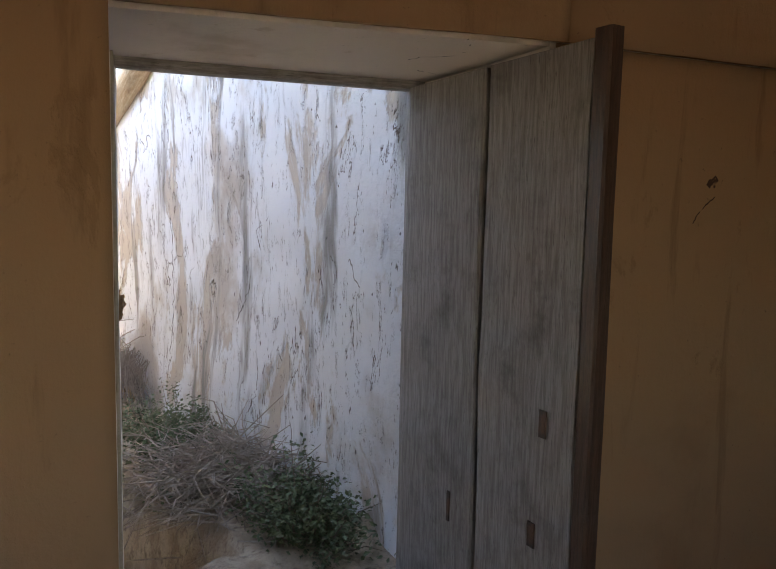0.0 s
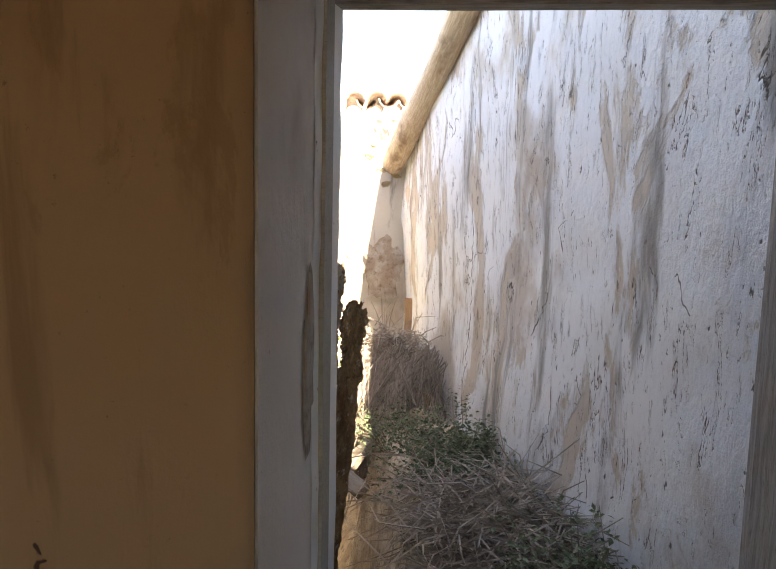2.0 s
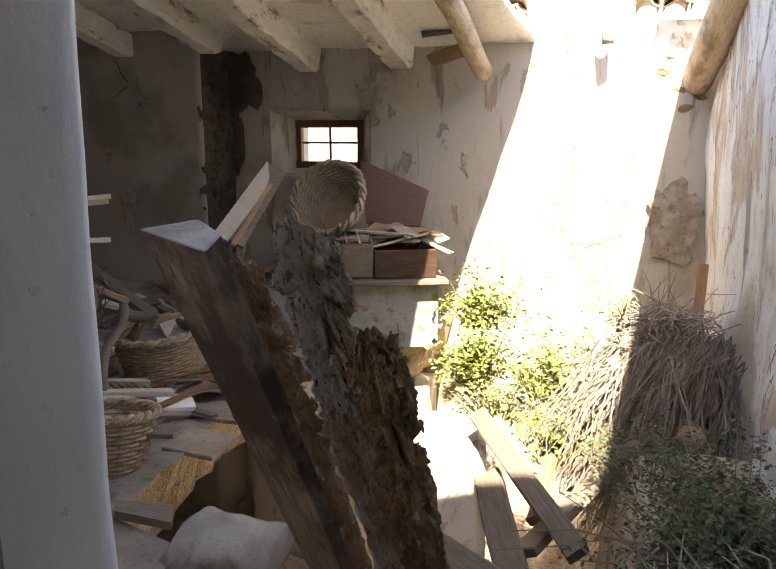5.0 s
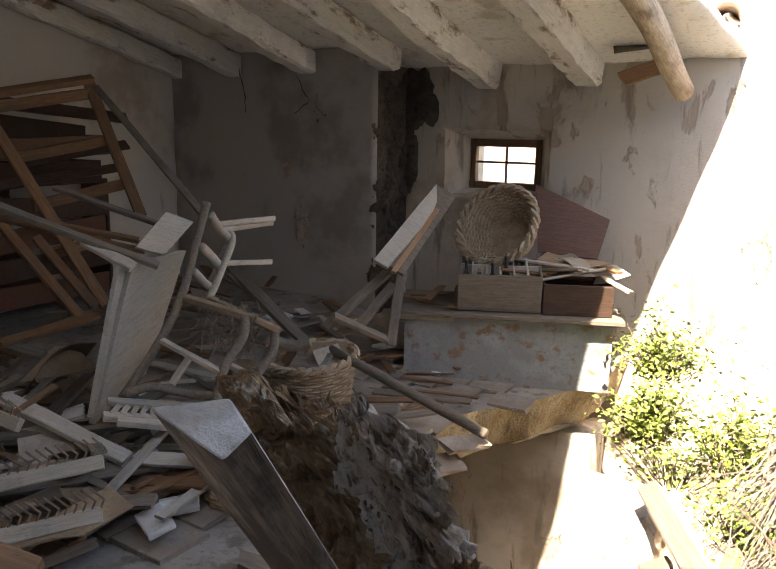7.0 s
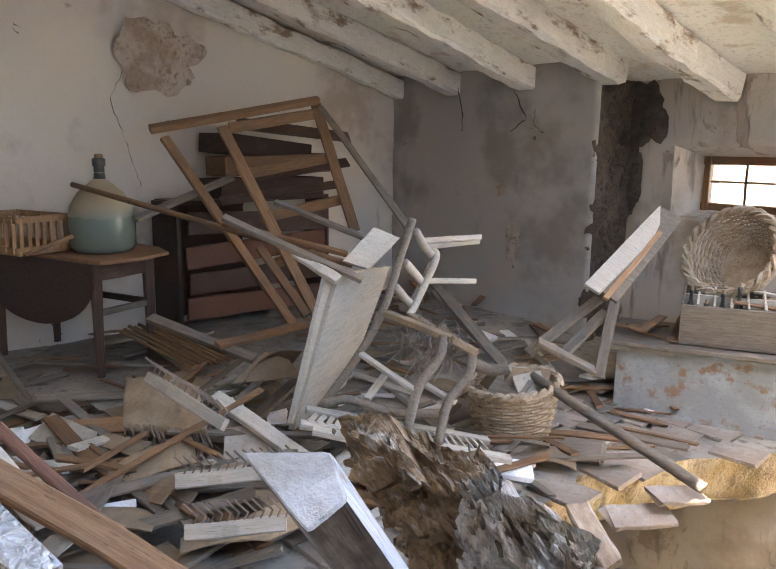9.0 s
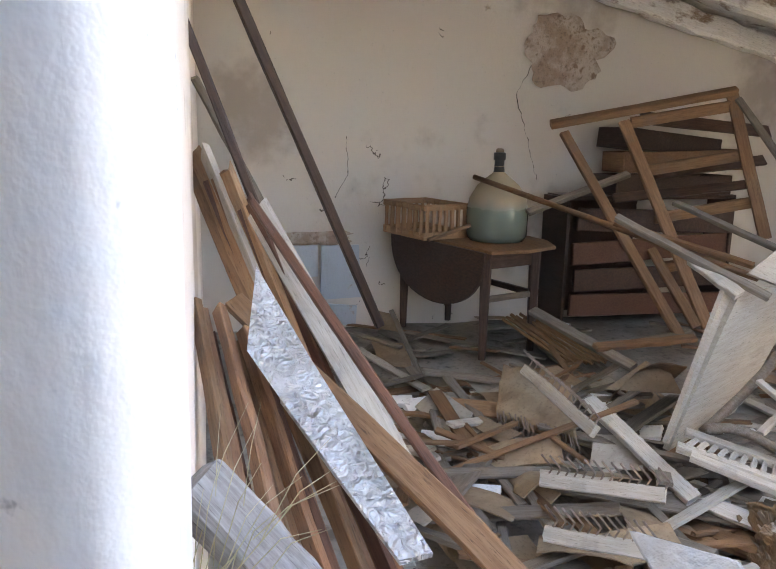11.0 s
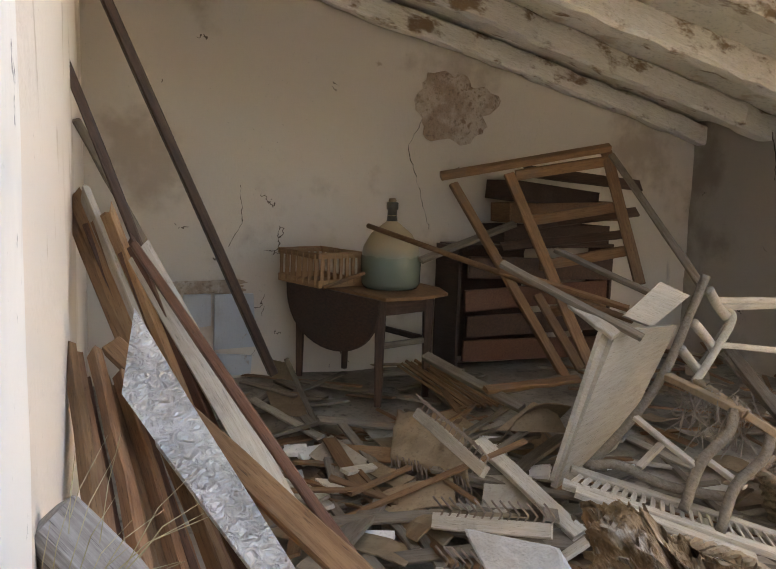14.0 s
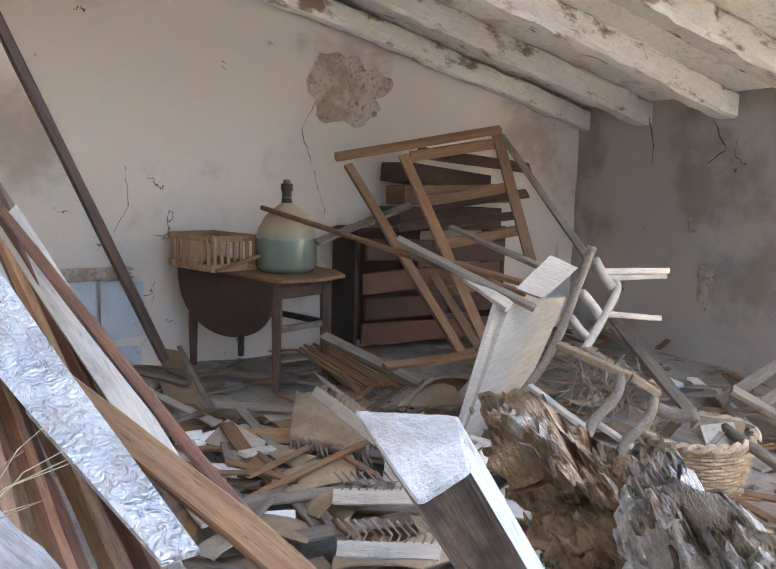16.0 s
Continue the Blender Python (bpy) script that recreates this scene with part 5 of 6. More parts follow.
for k in range(4):
    bm = bmesh.new()
    bmesh.ops.create_cube(bm, size=1, matrix=Matrix.Translation((0.03 + 0.04 * (k % 2), 0.76, 0.16 + 0.22 * k)) @ pose(0, 0, 0, 2 * (k % 3 - 1)) @ Matrix.Diagonal((0.03, 1.40, 0.17, 1)))
    bmesh.ops.bevel(bm, geom=bm.edges[:], offset=0.004, segments=1, affect="EDGES")
    part("drawer_front", bm, DARKW if k % 2 else REDW, ds, m=DM)
for k, (x, y, z, turn, lean, wide) in enumerate(((-4.72, 2.98, 1.015, 4, 0, 1.05), (-4.70, 3.02, 1.185, -5, 2, 0.98), (-4.74, 3.05, 1.37, 9, -5, 0.92))):
    pm = Matrix.Translation((x, y, z)) @ pose(0, 0, 0, lean, 0, turn)
    pd = thing("drawer_box", pm.translation, "dark wooden drawer piled on the chest of drawers", "drawer", "drawers piled behind the rack")
    crate_of(pd, pm @ pose(-0.30, 0, 0), 0.36, wide, 0.15, 0.016, (DARKW, BROWNW, DARKW)[k])
for a, b, w in (((-4.35, 2.95, 1.58), (-4.42, 4.05, 1.50), 0.10), ((-4.30, 3.05, 1.20), (-4.38, 4.0, 1.30), 0.08), ((-4.28, 2.75, 1.03), (-4.4, 3.9, 1.12), 0.07)):
    board("dark_plank", a, b, w, 0.02, DARKW, "dark plank lying across the piled drawers", "board", 55, "planks behind the rack")
for a, b in (((-3.29, 1.73, 0.52), (-2.66, 1.97, 0.39)), ((-3.45, 2.28, 0.23), (-3.5, 2.9, 0.28)), ((-4.2, 2.08, 0.95), (-4.27, 2.84, 1.2)), ((-2.64, 3.04, 0.51), (-2.72, 3.3, 0.73)), ((-2.73, 3.27, 0.65), (-1.83, 2.88, 0.37))):
    board("batten", a, b, 0.055, 0.03, random.Random(len(str(a))).choice((GREYW, BROWNW)), "dusty wooden rail among the broken furniture", "batten", 25, "rails among the heap")

# ---- boards stacked against the front wall ----
for a, b, w, t, mt, lab in (((-3.17, 0.18, 2.07), (-3.39, 0.91, 0.45), 0.055, 0.045, DARKW, "dark square pole with nails, leaning on the wall"), ((-2.2, -0, 1.79), (-2.26, 0.29, 0.99), 0.03, 0.03, DARKW, "thin dark rod leaning on the wall"), ((-2.32, 0.08, 1.51), (-2.38, 0.3, 1.08), 0.06, 0.025, GREYW, "grey rounded slat leaning on the wall")):
    board("leaning_pole", extend(b, a, 1.25), b, w, t, mt, lab, "pole", 10)
for k in range(14):
    a = Vector((-1.39, 0.03, 1.07)).lerp(Vector((-1.18, 0.25, 0.98)), k / 13)
    b = Vector((-0.69, 0.1, 0.86)).lerp(Vector((-0.82, 0.35, 0.75)), k / 13)
    b = extend(a, b, 1.25)
    off = Vector((0.018 * (k % 2), 0.0, -0.03 * (k % 3) + 0.02 * (k % 2)))
    board("stacked_slat", a + off, b + off, 0.030, 0.018, (BROWNW, SLATW, REDW, SLATW, BROWNW)[k % 5], "brown planed slat leaning in a bundle", "slat", 62 + 14 * (k % 3), "slats leaning on the front wall")
for k in range(8):
    a = Vector((-2.12, 0.01, 1.37)).lerp(Vector((-1.7, 0.16, 1.23)), k / 7) + Vector((0, 0, 0.03 * (k % 3)))
    b = extend(a, Vector((-1.37, 0.21, 0.93)).lerp(Vector((-1.3, 0.3, 0.9)), k / 7), 1.8)
    board("splintered_board", a, b, 0.06, 0.018, (BROWNW, ORANGEW, PALEW, REDW)[k % 4], "thin splintered board leaning in the stack", "board", 40 + 25 * (k % 3), "splintered boards in the stack", ragged=0.03)
panel("cream_panel", ((-1.65, 0.16, 1.23), (-1.07, 0.4, 0.8), (-1.1, 0.47, 0.78), (-1.7, 0.21, 1.28)), 0.012, PALEW, "long cream hardboard panel leaning in the stack", "board")
board("moulded_rail", extend((-0.74, 0.49, 0.8), (-1.6, 0.2, 1.23), 1.08), extend((-1.6, 0.2, 1.23), (-0.74, 0.49, 0.8), 1.2), 0.022, 0.03, REDW, "long red-brown moulded rail leaning in the stack", "rail", 30)
board("moulded_rail", (-1.42, 0.12, 1.06), extend((-1.42, 0.12, 1.06), (-0.7, 0.47, 0.82), 1.15), 0.05, 0.025, BROWNW, "brown bed rail leaning in the stack", "rail", 30)
panel("foil_panel", ((-0.97, 0.18, 0.99), (-0.61, 0.31, 0.88), (-0.62, 0.36, 0.88), (-1.09, 0.24, 1.04)), 0.012, FOIL, "insulation panel faced with crinkled silver foil", "panel")
panel("foil_panel", ((-1.1, 0.13, 1.04), (-0.97, 0.18, 0.99), (-1.09, 0.24, 1.04), (-1.29, 0.16, 1.17)), 0.012, FOIL, "broken insulation panel faced with crinkled silver foil", "panel")
board("weathered_beam", (-0.43, 0.05, 1.11), extend((-0.43, 0.05, 1.11), (-0.41, 0.11, 1.04), 1.8), 0.06, 0.05, DOORW, "weathered grey beam end beside the doorway", "beam", 30)
bm = bmesh.new()
rr = random.Random(8)
for k in range(18):
    p = Vector((-0.35, 0.04, 1.08)) + Vector((rr.uniform(-0.05, 0.05), rr.uniform(0, 0.05), -0.05))
    q = p + Vector((rr.uniform(-0.12, 0.02), rr.uniform(0, 0.16), rr.uniform(0.05, 0.16)))
    tube(bm, [p, p.lerp(q, 0.6) + Vector((0, 0, 0.02)), q], [0.0007, 0.0006, 0.0003], 4)
single("dry_grass", bm, GRASS, "wisps of dry grass beside the doorway", "grass", kind="stuff")

# ---- litter on the upper floor ----
def litter_z(x, y, r):
    return floor_z(x, y) + 0.015 + r.uniform(0, 0.10) + 0.12 * smooth01(1 - abs(x + 2.5) / 1.1) * smooth01(1 - abs(y - 1.5) / 1.0)


scrap((-3.5, -1.5, 0.7, 2.3), 170, KINDS, litter_z, 22, 51)
scrap((-3.3, -1.5, 2.2, 4.6), 70, KINDS, lambda x, y, r: floor_z(x, y) + 0.015 + r.uniform(0, 0.05), 12, 77)
scrap((-4.6, -2.9, 3.2, 5.1), 40, KINDS[:3], lambda x, y, r: floor_z(x, y) + 0.015 + r.uniform(0, 0.07), 12, 78)
scrap((-4.9, -3.3, 0.5, 2.6), 24, KINDS[:2] + KINDS[3:], lambda x, y, r: floor_z(x, y) + 0.012 + r.uniform(0, 0.04), 10, 79)
for pa, pb, wires in (((-1.95, 1.18, 0.25), (-1.67, 1.49, 0.3), 14), ((-1.6, 1.03, 0.26), (-1.41, 1.27, 0.28), 12), ((-2.62, 1.4, 0.43), (-2.09, 1.46, 0.35), 14)):
    a, b = Vector(pa), Vector(pb)
    sb = thing("bed_slat", a, "bed slat with a row of rusted spring hooks", "slat", "sprung slats in the litter")
    limb("slat", a, b, 0.05, 0.03, PALEW, sb, 60)
    for k in range(wires):
        p = a.lerp(b, (k + 0.5) / wires)
        hook = bmesh.new()
        tube(hook, [p, p + Vector((0.01, 0.02, 0.05)), p + Vector((0.0, -0.02, 0.10))], 0.004, 5)
        bmesh.ops.transform(hook, matrix=sb.matrix_basis.inverted(), verts=hook.verts)
        part("hook", hook, SPRING, sb)

# ---- larger pieces lying on the litter ----
def fibre_padding(corners, thick, label, seed):
    """A torn padded panel with its rows of bent wire springs showing."""
    a, b, c, d = (Vector(p) for p in corners)
    ob = thing("torn_seat_padding", (a + b + c + d) / 4, label, "padding")
    inv = ob.matrix_basis.inverted()
    bm = slab([inv @ p for p in (a, b, c, d)], thick, 22, 14, 0.022, 9, seed, 0.0)
    part("padding", bm, CARD, ob, "torn tan padding", smooth=True)
    rr = random.Random(seed)
    for k in range(26):
        u = (k + 0.5) / 26
        p = a.lerp(b, u) + Vector((0, 0, rr.uniform(-0.01, 0.02)))
        q = p + Vector((rr.uniform(0.0, 0.05), rr.uniform(-0.04, 0.02), -rr.uniform(0.07, 0.16)))
        hook = bmesh.new()
        tube(hook, [p, p.lerp(q, 0.5) + Vector((0.025, 0.0, 0.01)), q, q + Vector((-0.015, 0.015, 0.02))], 0.0035, 5)
        bmesh.ops.transform(hook, matrix=inv, verts=hook.verts)
        part("spring", hook, SPRING, ob, "bent rusty spring wire")
    return ob


fibre_padding(((-2.66, 1.29, 0.22), (-2.33, 1.52, 0.22), (-2.64, 1.64, 0.34), (-2.99, 1.45, 0.34)), 0.05, "torn seat padding with rusty springs hanging out", 4)
panel("bent_cardboard", ((-2.62, 1.81, 0.31), (-2.52, 2.14, 0.3), (-2.6, 2.13, 0.37), (-2.66, 2.03, 0.42)), 0.006, CARD, "large bent sheet of tan cardboard in the heap", "cardboard")
board("orange_board", (-2.91, 1.15, 0.17), (-2.57, 1.48, 0.22), 0.07, 0.03, ORANGEW, "orange-brown board lying in the litter", "board", 60)
panel("open_booklet", ((-2.99, 1.0, 0.14), (-2.56, 1.08, 0.15), (-2.72, 1.2, 0.2), (-3.02, 1.12, 0.22)), 0.008, PAPER, "open yellowed booklet lying on the litter", "booklet")
panel("tan_card", ((-2.68, 1.18, 0.16), (-2.46, 1.24, 0.16), (-2.5, 1.35, 0.18), (-2.73, 1.24, 0.18)), 0.005, CARD, "tan card lying on the litter", "card")
panel("dark_sheet", ((-3.19, 0.92, 0.1), (-2.26, 1.26, 0.13), (-2.31, 1.38, 0.16), (-2.95, 1.09, 0.14)), 0.012, GREYW, "broad grey board sloping over the litter", "board")
board("drilled_board", (-2.14, 1.27, 0.16), (-1.94, 1.46, 0.2), 0.055, 0.02, PALEW, "pale drilled rail lying in the litter", "board", 60)
panel("square_card", ((-3.89, 1.03, 0.06), (-3.81, 1.21, 0.06), (-4.11, 1.26, 0.12), (-4.2, 1.04, 0.12)), 0.006, CARD, "square pinkish card leaning by the wall", "card")
panel("square_card", ((-4.6, 1.15, 0.1), (-4.47, 1.29, 0.1), (-4.52, 1.24, 0.22), (-4.69, 1.12, 0.22)), 0.006, CARD, "square pinkish card leaning on a stick", "card")
board("leaning_stick", (-4.28, 1.19, 0.3), (-3.34, 1.19, 0.05), 0.03, 0.02, GREYW, "grey stick leaning across the litter", "stick", 20)
board("litter_slat", (-4.46, 0.93, 0.12), (-3.97, 1.18, 0.14), 0.035, 0.016, GREYW, "dusty slat lying on the litter", "slat", 10, "slats on the litter")
board("litter_slat", (-4.04, 0.93, 0.12), (-3.21, 1.12, 0.14), 0.05, 0.016, PALEW, "dusty slat lying on the litter", "slat", 10, "slats on the litter")
board("litter_slat", (-2.95, 0.84, 0.12), (-2.4, 0.92, 0.14), 0.06, 0.016, PALEW, "dusty slat lying on the litter", "slat", 10, "slats on the litter")
board("litter_slat", (-2.48, 0.96, 0.12), (-1.83, 0.95, 0.14), 0.04, 0.016, GREYW, "dusty slat lying on the litter", "slat", 10, "slats on the litter")
board("litter_slat", (-2.45, 1.14, 0.12), (-1.98, 1.13, 0.14), 0.035, 0.016, GREYW, "dusty slat lying on the litter", "slat", 10, "slats on the litter")
board("litter_slat", (-1.82, 1.14, 0.12), (-1.66, 1.35, 0.14), 0.05, 0.016, PALEW, "dusty slat lying on the litter", "slat", 10, "slats on the litter")
board("litter_slat", (-2.56, 0.79, 0.12), (-2.16, 0.8, 0.14), 0.07, 0.016, PALEW, "dusty slat lying on the litter", "slat", 10, "slats on the litter")
for k in range(14):
    board("bundled_stick", Vector((-4.31, 1.99, 0.2)) + Vector((0.012 * (k % 4), 0.024 * k, 0.02 * (k % 3))), Vector((-3.72, 2.19, 0.06)) + Vector((0.02 * (k % 3), 0.030 * k, 0.0)), 0.018, 0.014, BROWNW, "thin brown stick in a loose bundle", "stick", 20 * k, "bundle of sticks by the table")

# ---- floor tiles along the torn edge ----
rnd = random.Random(31)
for k in range(14):
    y = 1.6 + k * 0.235
    for i in range(1 if rnd.random() < 0.55 else 0, 5):
        x = floor_edge(y) - 0.10 - i * 0.27 + rnd.uniform(-0.02, 0.02) + (0.12 if i == 0 else 0)
        bm = board_bm(0.25, 0.225, 0.022, 2, 0, 0.001, k * 7 + i, 1, 0.006)
        ob = part("floor_tile", bm, CLAYTILE, upper)
        drop = 10 if i == 0 else 2
        ob.matrix_basis = Matrix.Translation((x, y, floor_z(x, y) - 0.004)) @ pose(0, 0, 0, rnd.uniform(-3, 3), rnd.uniform(0, drop), rnd.uniform(-3, 3)) @ pose(-0.125, 0, 0)
for a, b, w in (((-1.03, 2.31, 0.12), (-0.84, 2.23, 0.01), 0.085), ((-1.06, 2.6, -0.04), (-0.94, 2.89, -0.08), 0.12), ((-0.98, 2.8, 0.02), (-0.89, 3.06, -0.03), 0.10)):
    board("floor_joist_end", a, b, w, 0.045 if w < 0.09 else 0.024, LOGW if w < 0.09 else CLAYTILE, "broken piece jutting from the torn floor", "board", 20, ragged=0.03)

# ---- below the hole ----
panel("fallen_slab", ((-0.32, 2.81, -0.75), (-0.02, 2.5, -0.57), (-0.16, 3.45, -0.25), (-0.64, 3.75, -0.37)), 0.05, FARP, "fallen plaster slab in the sun below the hole", "slab")
for a, b, w, mt in (((-0.14, 3.27, -0.17), (0.27, 2.58, -0.29), 0.10, GREYW), ((-0.07, 3.45, -0.27), (0.2, 2.96, -0.42), 0.08, PALEW), ((-0.04, 2.97, -0.36), (0.11, 2.48, -0.44), 0.14, GREYW), ((0.25, 3.22, -0.35), (0.22, 2.85, -0.41), 0.06, ORANGEW), ((-0.16, 2.1, -0.21), (0.07, 1.83, -0.14), 0.10, GREYW), ((0.7, 3.55, -0.33), (0.32, 2.74, -0.41), 0.13, GREYW)):
    board("fallen_board", a, extend(a, b, 1.35), w, 0.05, mt, "broken board fallen into the hole", "board", 30, "boards fallen into the hole")
single("wall_log", log_bm(0.6, 0.08, 0.07, rough=0.2, seed=6), ROTPALE, "old log end sticking out under the brushwood", "log", along((0.93, 3.43, -0.29), (1.16, 3.9, -0.4)), smooth=True)
st = bmesh.new()
bmesh.ops.create_cube(st, size=1)
bmesh.ops.subdivide_edges(st, edges=st.edges[:], cuts=7, use_grid_fill=True)
for v in st.verts:
    v.co += Vector((wob(*v.co, 3), wob(v.co.y, v.co.x, 1, 3), wob(v.co.z, 2, v.co.x, 3))) * 0.28
single("mortar_block", st, OCHREROCK, "block of old mortar caught in the brushwood", "stone", Matrix.Translation((1, 3.77, -0.23)) @ pose(0, 0, 0, 20, 30, 10) @ Matrix.Diagonal((0.12, 0.18, 0.22, 1)))
board("orange_lath", (1.12, 4.88, -0.02), (1.15, 5.02, 0.4), 0.07, 0.03, ORANGEW, "orange lath standing against the wall", "lath", 10)
panel("grey_board", ((-1.15, 1.58, 0.03), (-0.92, 1.57, 0.03), (-0.98, 1.68, 0.03), (-1.2, 1.65, 0.03)), 0.03, GREYW, "grey board lying across the hole's rim", "board")
bm = bmesh.new()
P0, P1 = Vector((-0.73, 1.37, 0.11)), Vector((-0.46, 1.44, 0.08))
loops = []
for k in range(25):
    u = k / 24
    p = P0.lerp(P1, u)
    r = 0.115 * (1 - 0.25 * u)
    loops.append([p + Vector((0.02 * wob(i, k, 0, 0.6), math.cos(i * math.tau / 18) * r * 1.3 * (1 + 0.25 * wob(i * 0.7, k * 0.3, 2)), math.sin(i * math.tau / 18) * r * 0.65 * (1 + 0.35 * wob(i * 0.8, k * 0.25, 5)))) for i in range(18)])
mr = rings(bm, loops)
cap(bm, mr[0], True), cap(bm, mr[-1])
single("white_cloth", bm, CLOTH, "dusty white cloth bundle hanging at the hole's rim", "cloth", smooth=True)

# ---- brushwood, shrubs and vine ----
def brush(name, centre, spread, n, length, hang, label, seed, r=0.005):
    rr, bm = random.Random(seed), bmesh.new()
    for k in range(n):
        p = Vector(centre) + Vector([rr.gauss(0, 1) * s for s in spread])
        d = Vector((rr.gauss(0, 1) * hang[0] + hang[3], rr.gauss(0, 1) * hang[1] + hang[4], rr.gauss(0, 1) * hang[2] + hang[5])).normalized()
        l = length * rr.uniform(0.4, 1.2)
        c = Vector((rr.gauss(0, 1), rr.gauss(0, 1), rr.gauss(0, 1))) * l * 0.10
        tube(bm, [p, p + d * l * 0.5 + c, p + d * l + c * 0.4 - Vector((0, 0, l * 0.12))], [r, r * 0.8, r * 0.4], 3, 0, k, False)
    return single(name, bm, STRAW, label, "brushwood", kind="stuff")


brush("brushwood_pile", (0.92, 3.98, 0.03), (0.16, 0.14, 0.07), 2600, 0.85, (0.3, 0.3, 0.2, -0.3, -0.2, -0.8), "grey-brown dry brushwood hanging over the rubble", 3)
brush("brushwood_pile", (0.85, 4.22, 0.13), (0.14, 0.14, 0.05), 350, 0.3, (0.7, 0.7, 0.4, 0, 0, 0.1), "tangled dry twigs on top of the brushwood", 4)
brush("straw_heap", (0.85, 1.15, 0.02), (0.17, 0.28, 0.05), 1100, 0.40, (0.8, 0.8, 0.25, 0, 0, 0.05), "matted heap of dry twigs and straw on the rubble", 5, 0.0045)


def shrub(name, centre, spread, n_stems, n_leaves, leaf, material, label, seed, up=0.35):
    rr = random.Random(seed)
    ob = thing(name, centre, label, "shrub")
    bm, lv, cen = bmesh.new(), bmesh.new(), Vector(centre)
    tips = []
    for k in range(n_stems):
        q = Vector((rr.gauss(0, 1) * spread[0], rr.gauss(0, 1) * spread[1], abs(rr.gauss(0, 1)) * spread[2] + up * 0.3))
        p = Vector((q.x * 0.35, q.y * 0.35, -0.02))
        mid = p.lerp(q, 0.55) + Vector((rr.gauss(0, 0.02), rr.gauss(0, 0.02), 0.03))
        tube(bm, [p, mid, q], [0.004, 0.003, 0.0012], 4, 0, k, False)
        tips.append((p, mid, q))
    for k in range(n_leaves):
        p, mid, q = rr.choice(tips)
        u = rr.uniform(0.15, 1.05)
        c = (p.lerp(mid, u * 2) if u < 0.5 else mid.lerp(q, u * 2 - 1)) + Vector((rr.gauss(0, 1), rr.gauss(0, 1), rr.gauss(0, 1))) * leaf * 1.3
        s = leaf * rr.uniform(0.6, 1.3)
        m = Euler((rr.uniform(-0.9, 0.9), rr.uniform(-0.9, 0.9), rr.uniform(0, 6.28))).to_matrix()
        vs = [lv.verts.new(c + m @ Vector(v)) for v in ((0, -s * 0.5, 0), (s * 0.32, -s * 0.05, s * 0.10), (0, s * 0.6, 0), (-s * 0.32, -s * 0.05, s * 0.10))]
        lv.faces.new((vs[0], vs[1], vs[2])), lv.faces.new((vs[0], vs[2], vs[3]))
    tagged(part("stem_tangle", bm, TWIG, ob), kind="stuff")
    tagged(part("foliage", lv, material, ob), kind="stuff")
    return ob


shrub("low_shrub", (0.90, 1.95, mound_z(0.90, 1.95) - 0.04), (0.22, 0.36, 0.09), 200, 8000, 0.026, LEAFD, "low grey-green shrub on the rubble", 11)
shrub("low_shrub", (0.72, 2.9, mound_z(0.72, 2.9) - 0.05), (0.22, 0.28, 0.08), 60, 1500, 0.024, LEAFD, "sparse thorny shrub on the rubble", 12)
shrub("low_shrub", (0.92, 0.38, -0.06), (0.12, 0.22, 0.09), 120, 5200, 0.026, LEAFD, "leafy green shrub beside the door", 13)
for c, sp, n in (((-0.33, 4.78, 0.06), (0.13, 0.12, 0.16), 1500), ((-0.33, 4.36, -0.22), (0.13, 0.12, 0.18), 1800), ((0.18, 4.23, -0.25), (0.16, 0.12, 0.18), 1300), ((0.27, 3.83, -0.47), (0.13, 0.12, 0.12), 900), ((-0.14, 4.25, -0.42), (0.2, 0.1, 0.12), 700), ((0.63, 4.95, 0.06), (0.05, 0.06, 0.08), 260)):
    shrub("vine", Vector(c) - Vector((0, 0, 0.15)), sp, 50, n, 0.036, LEAFB, "sunlit yellow-green vine climbing out of the hole", n)


# ---- bare patches where the plaster fell ----
def patch(name, centre, nor, rx, rz, material, label, seed):
    """An irregular flake of bare mortar, a few millimetres proud of a wall."""
    n = Vector(nor).normalized()
    side = Vector((0, 0, 1)).cross(n).normalized()
    bm, loops = bmesh.new(), []
    for k, (f, lift) in enumerate(((1.0, 0.0), (0.93, 0.005), (0.5, 0.006), (0.02, 0.006))):
        loops.append([Vector(centre) + side * math.cos(i * math.tau / 48) * rx * f * (1 + 0.45 * wob(math.cos(i * math.tau / 48) * 1.8, math.sin(i * math.tau / 48) * 1.8, seed) + 0.18 * wob(i * 0.6, 0, seed)) + Vector((0, 0, 1)) * math.sin(i * math.tau / 48) * rz * f * (1 + 0.45 * wob(math.cos(i * math.tau / 48) * 1.8, math.sin(i * math.tau / 48) * 1.8, seed) + 0.18 * wob(i * 0.6, 0, seed)) + n * (lift + 0.022) for i in range(48)])
    made = rings(bm, loops)
    cap(bm, made[-1])
    return structure(name, bm, material, label, "bare patch", True)


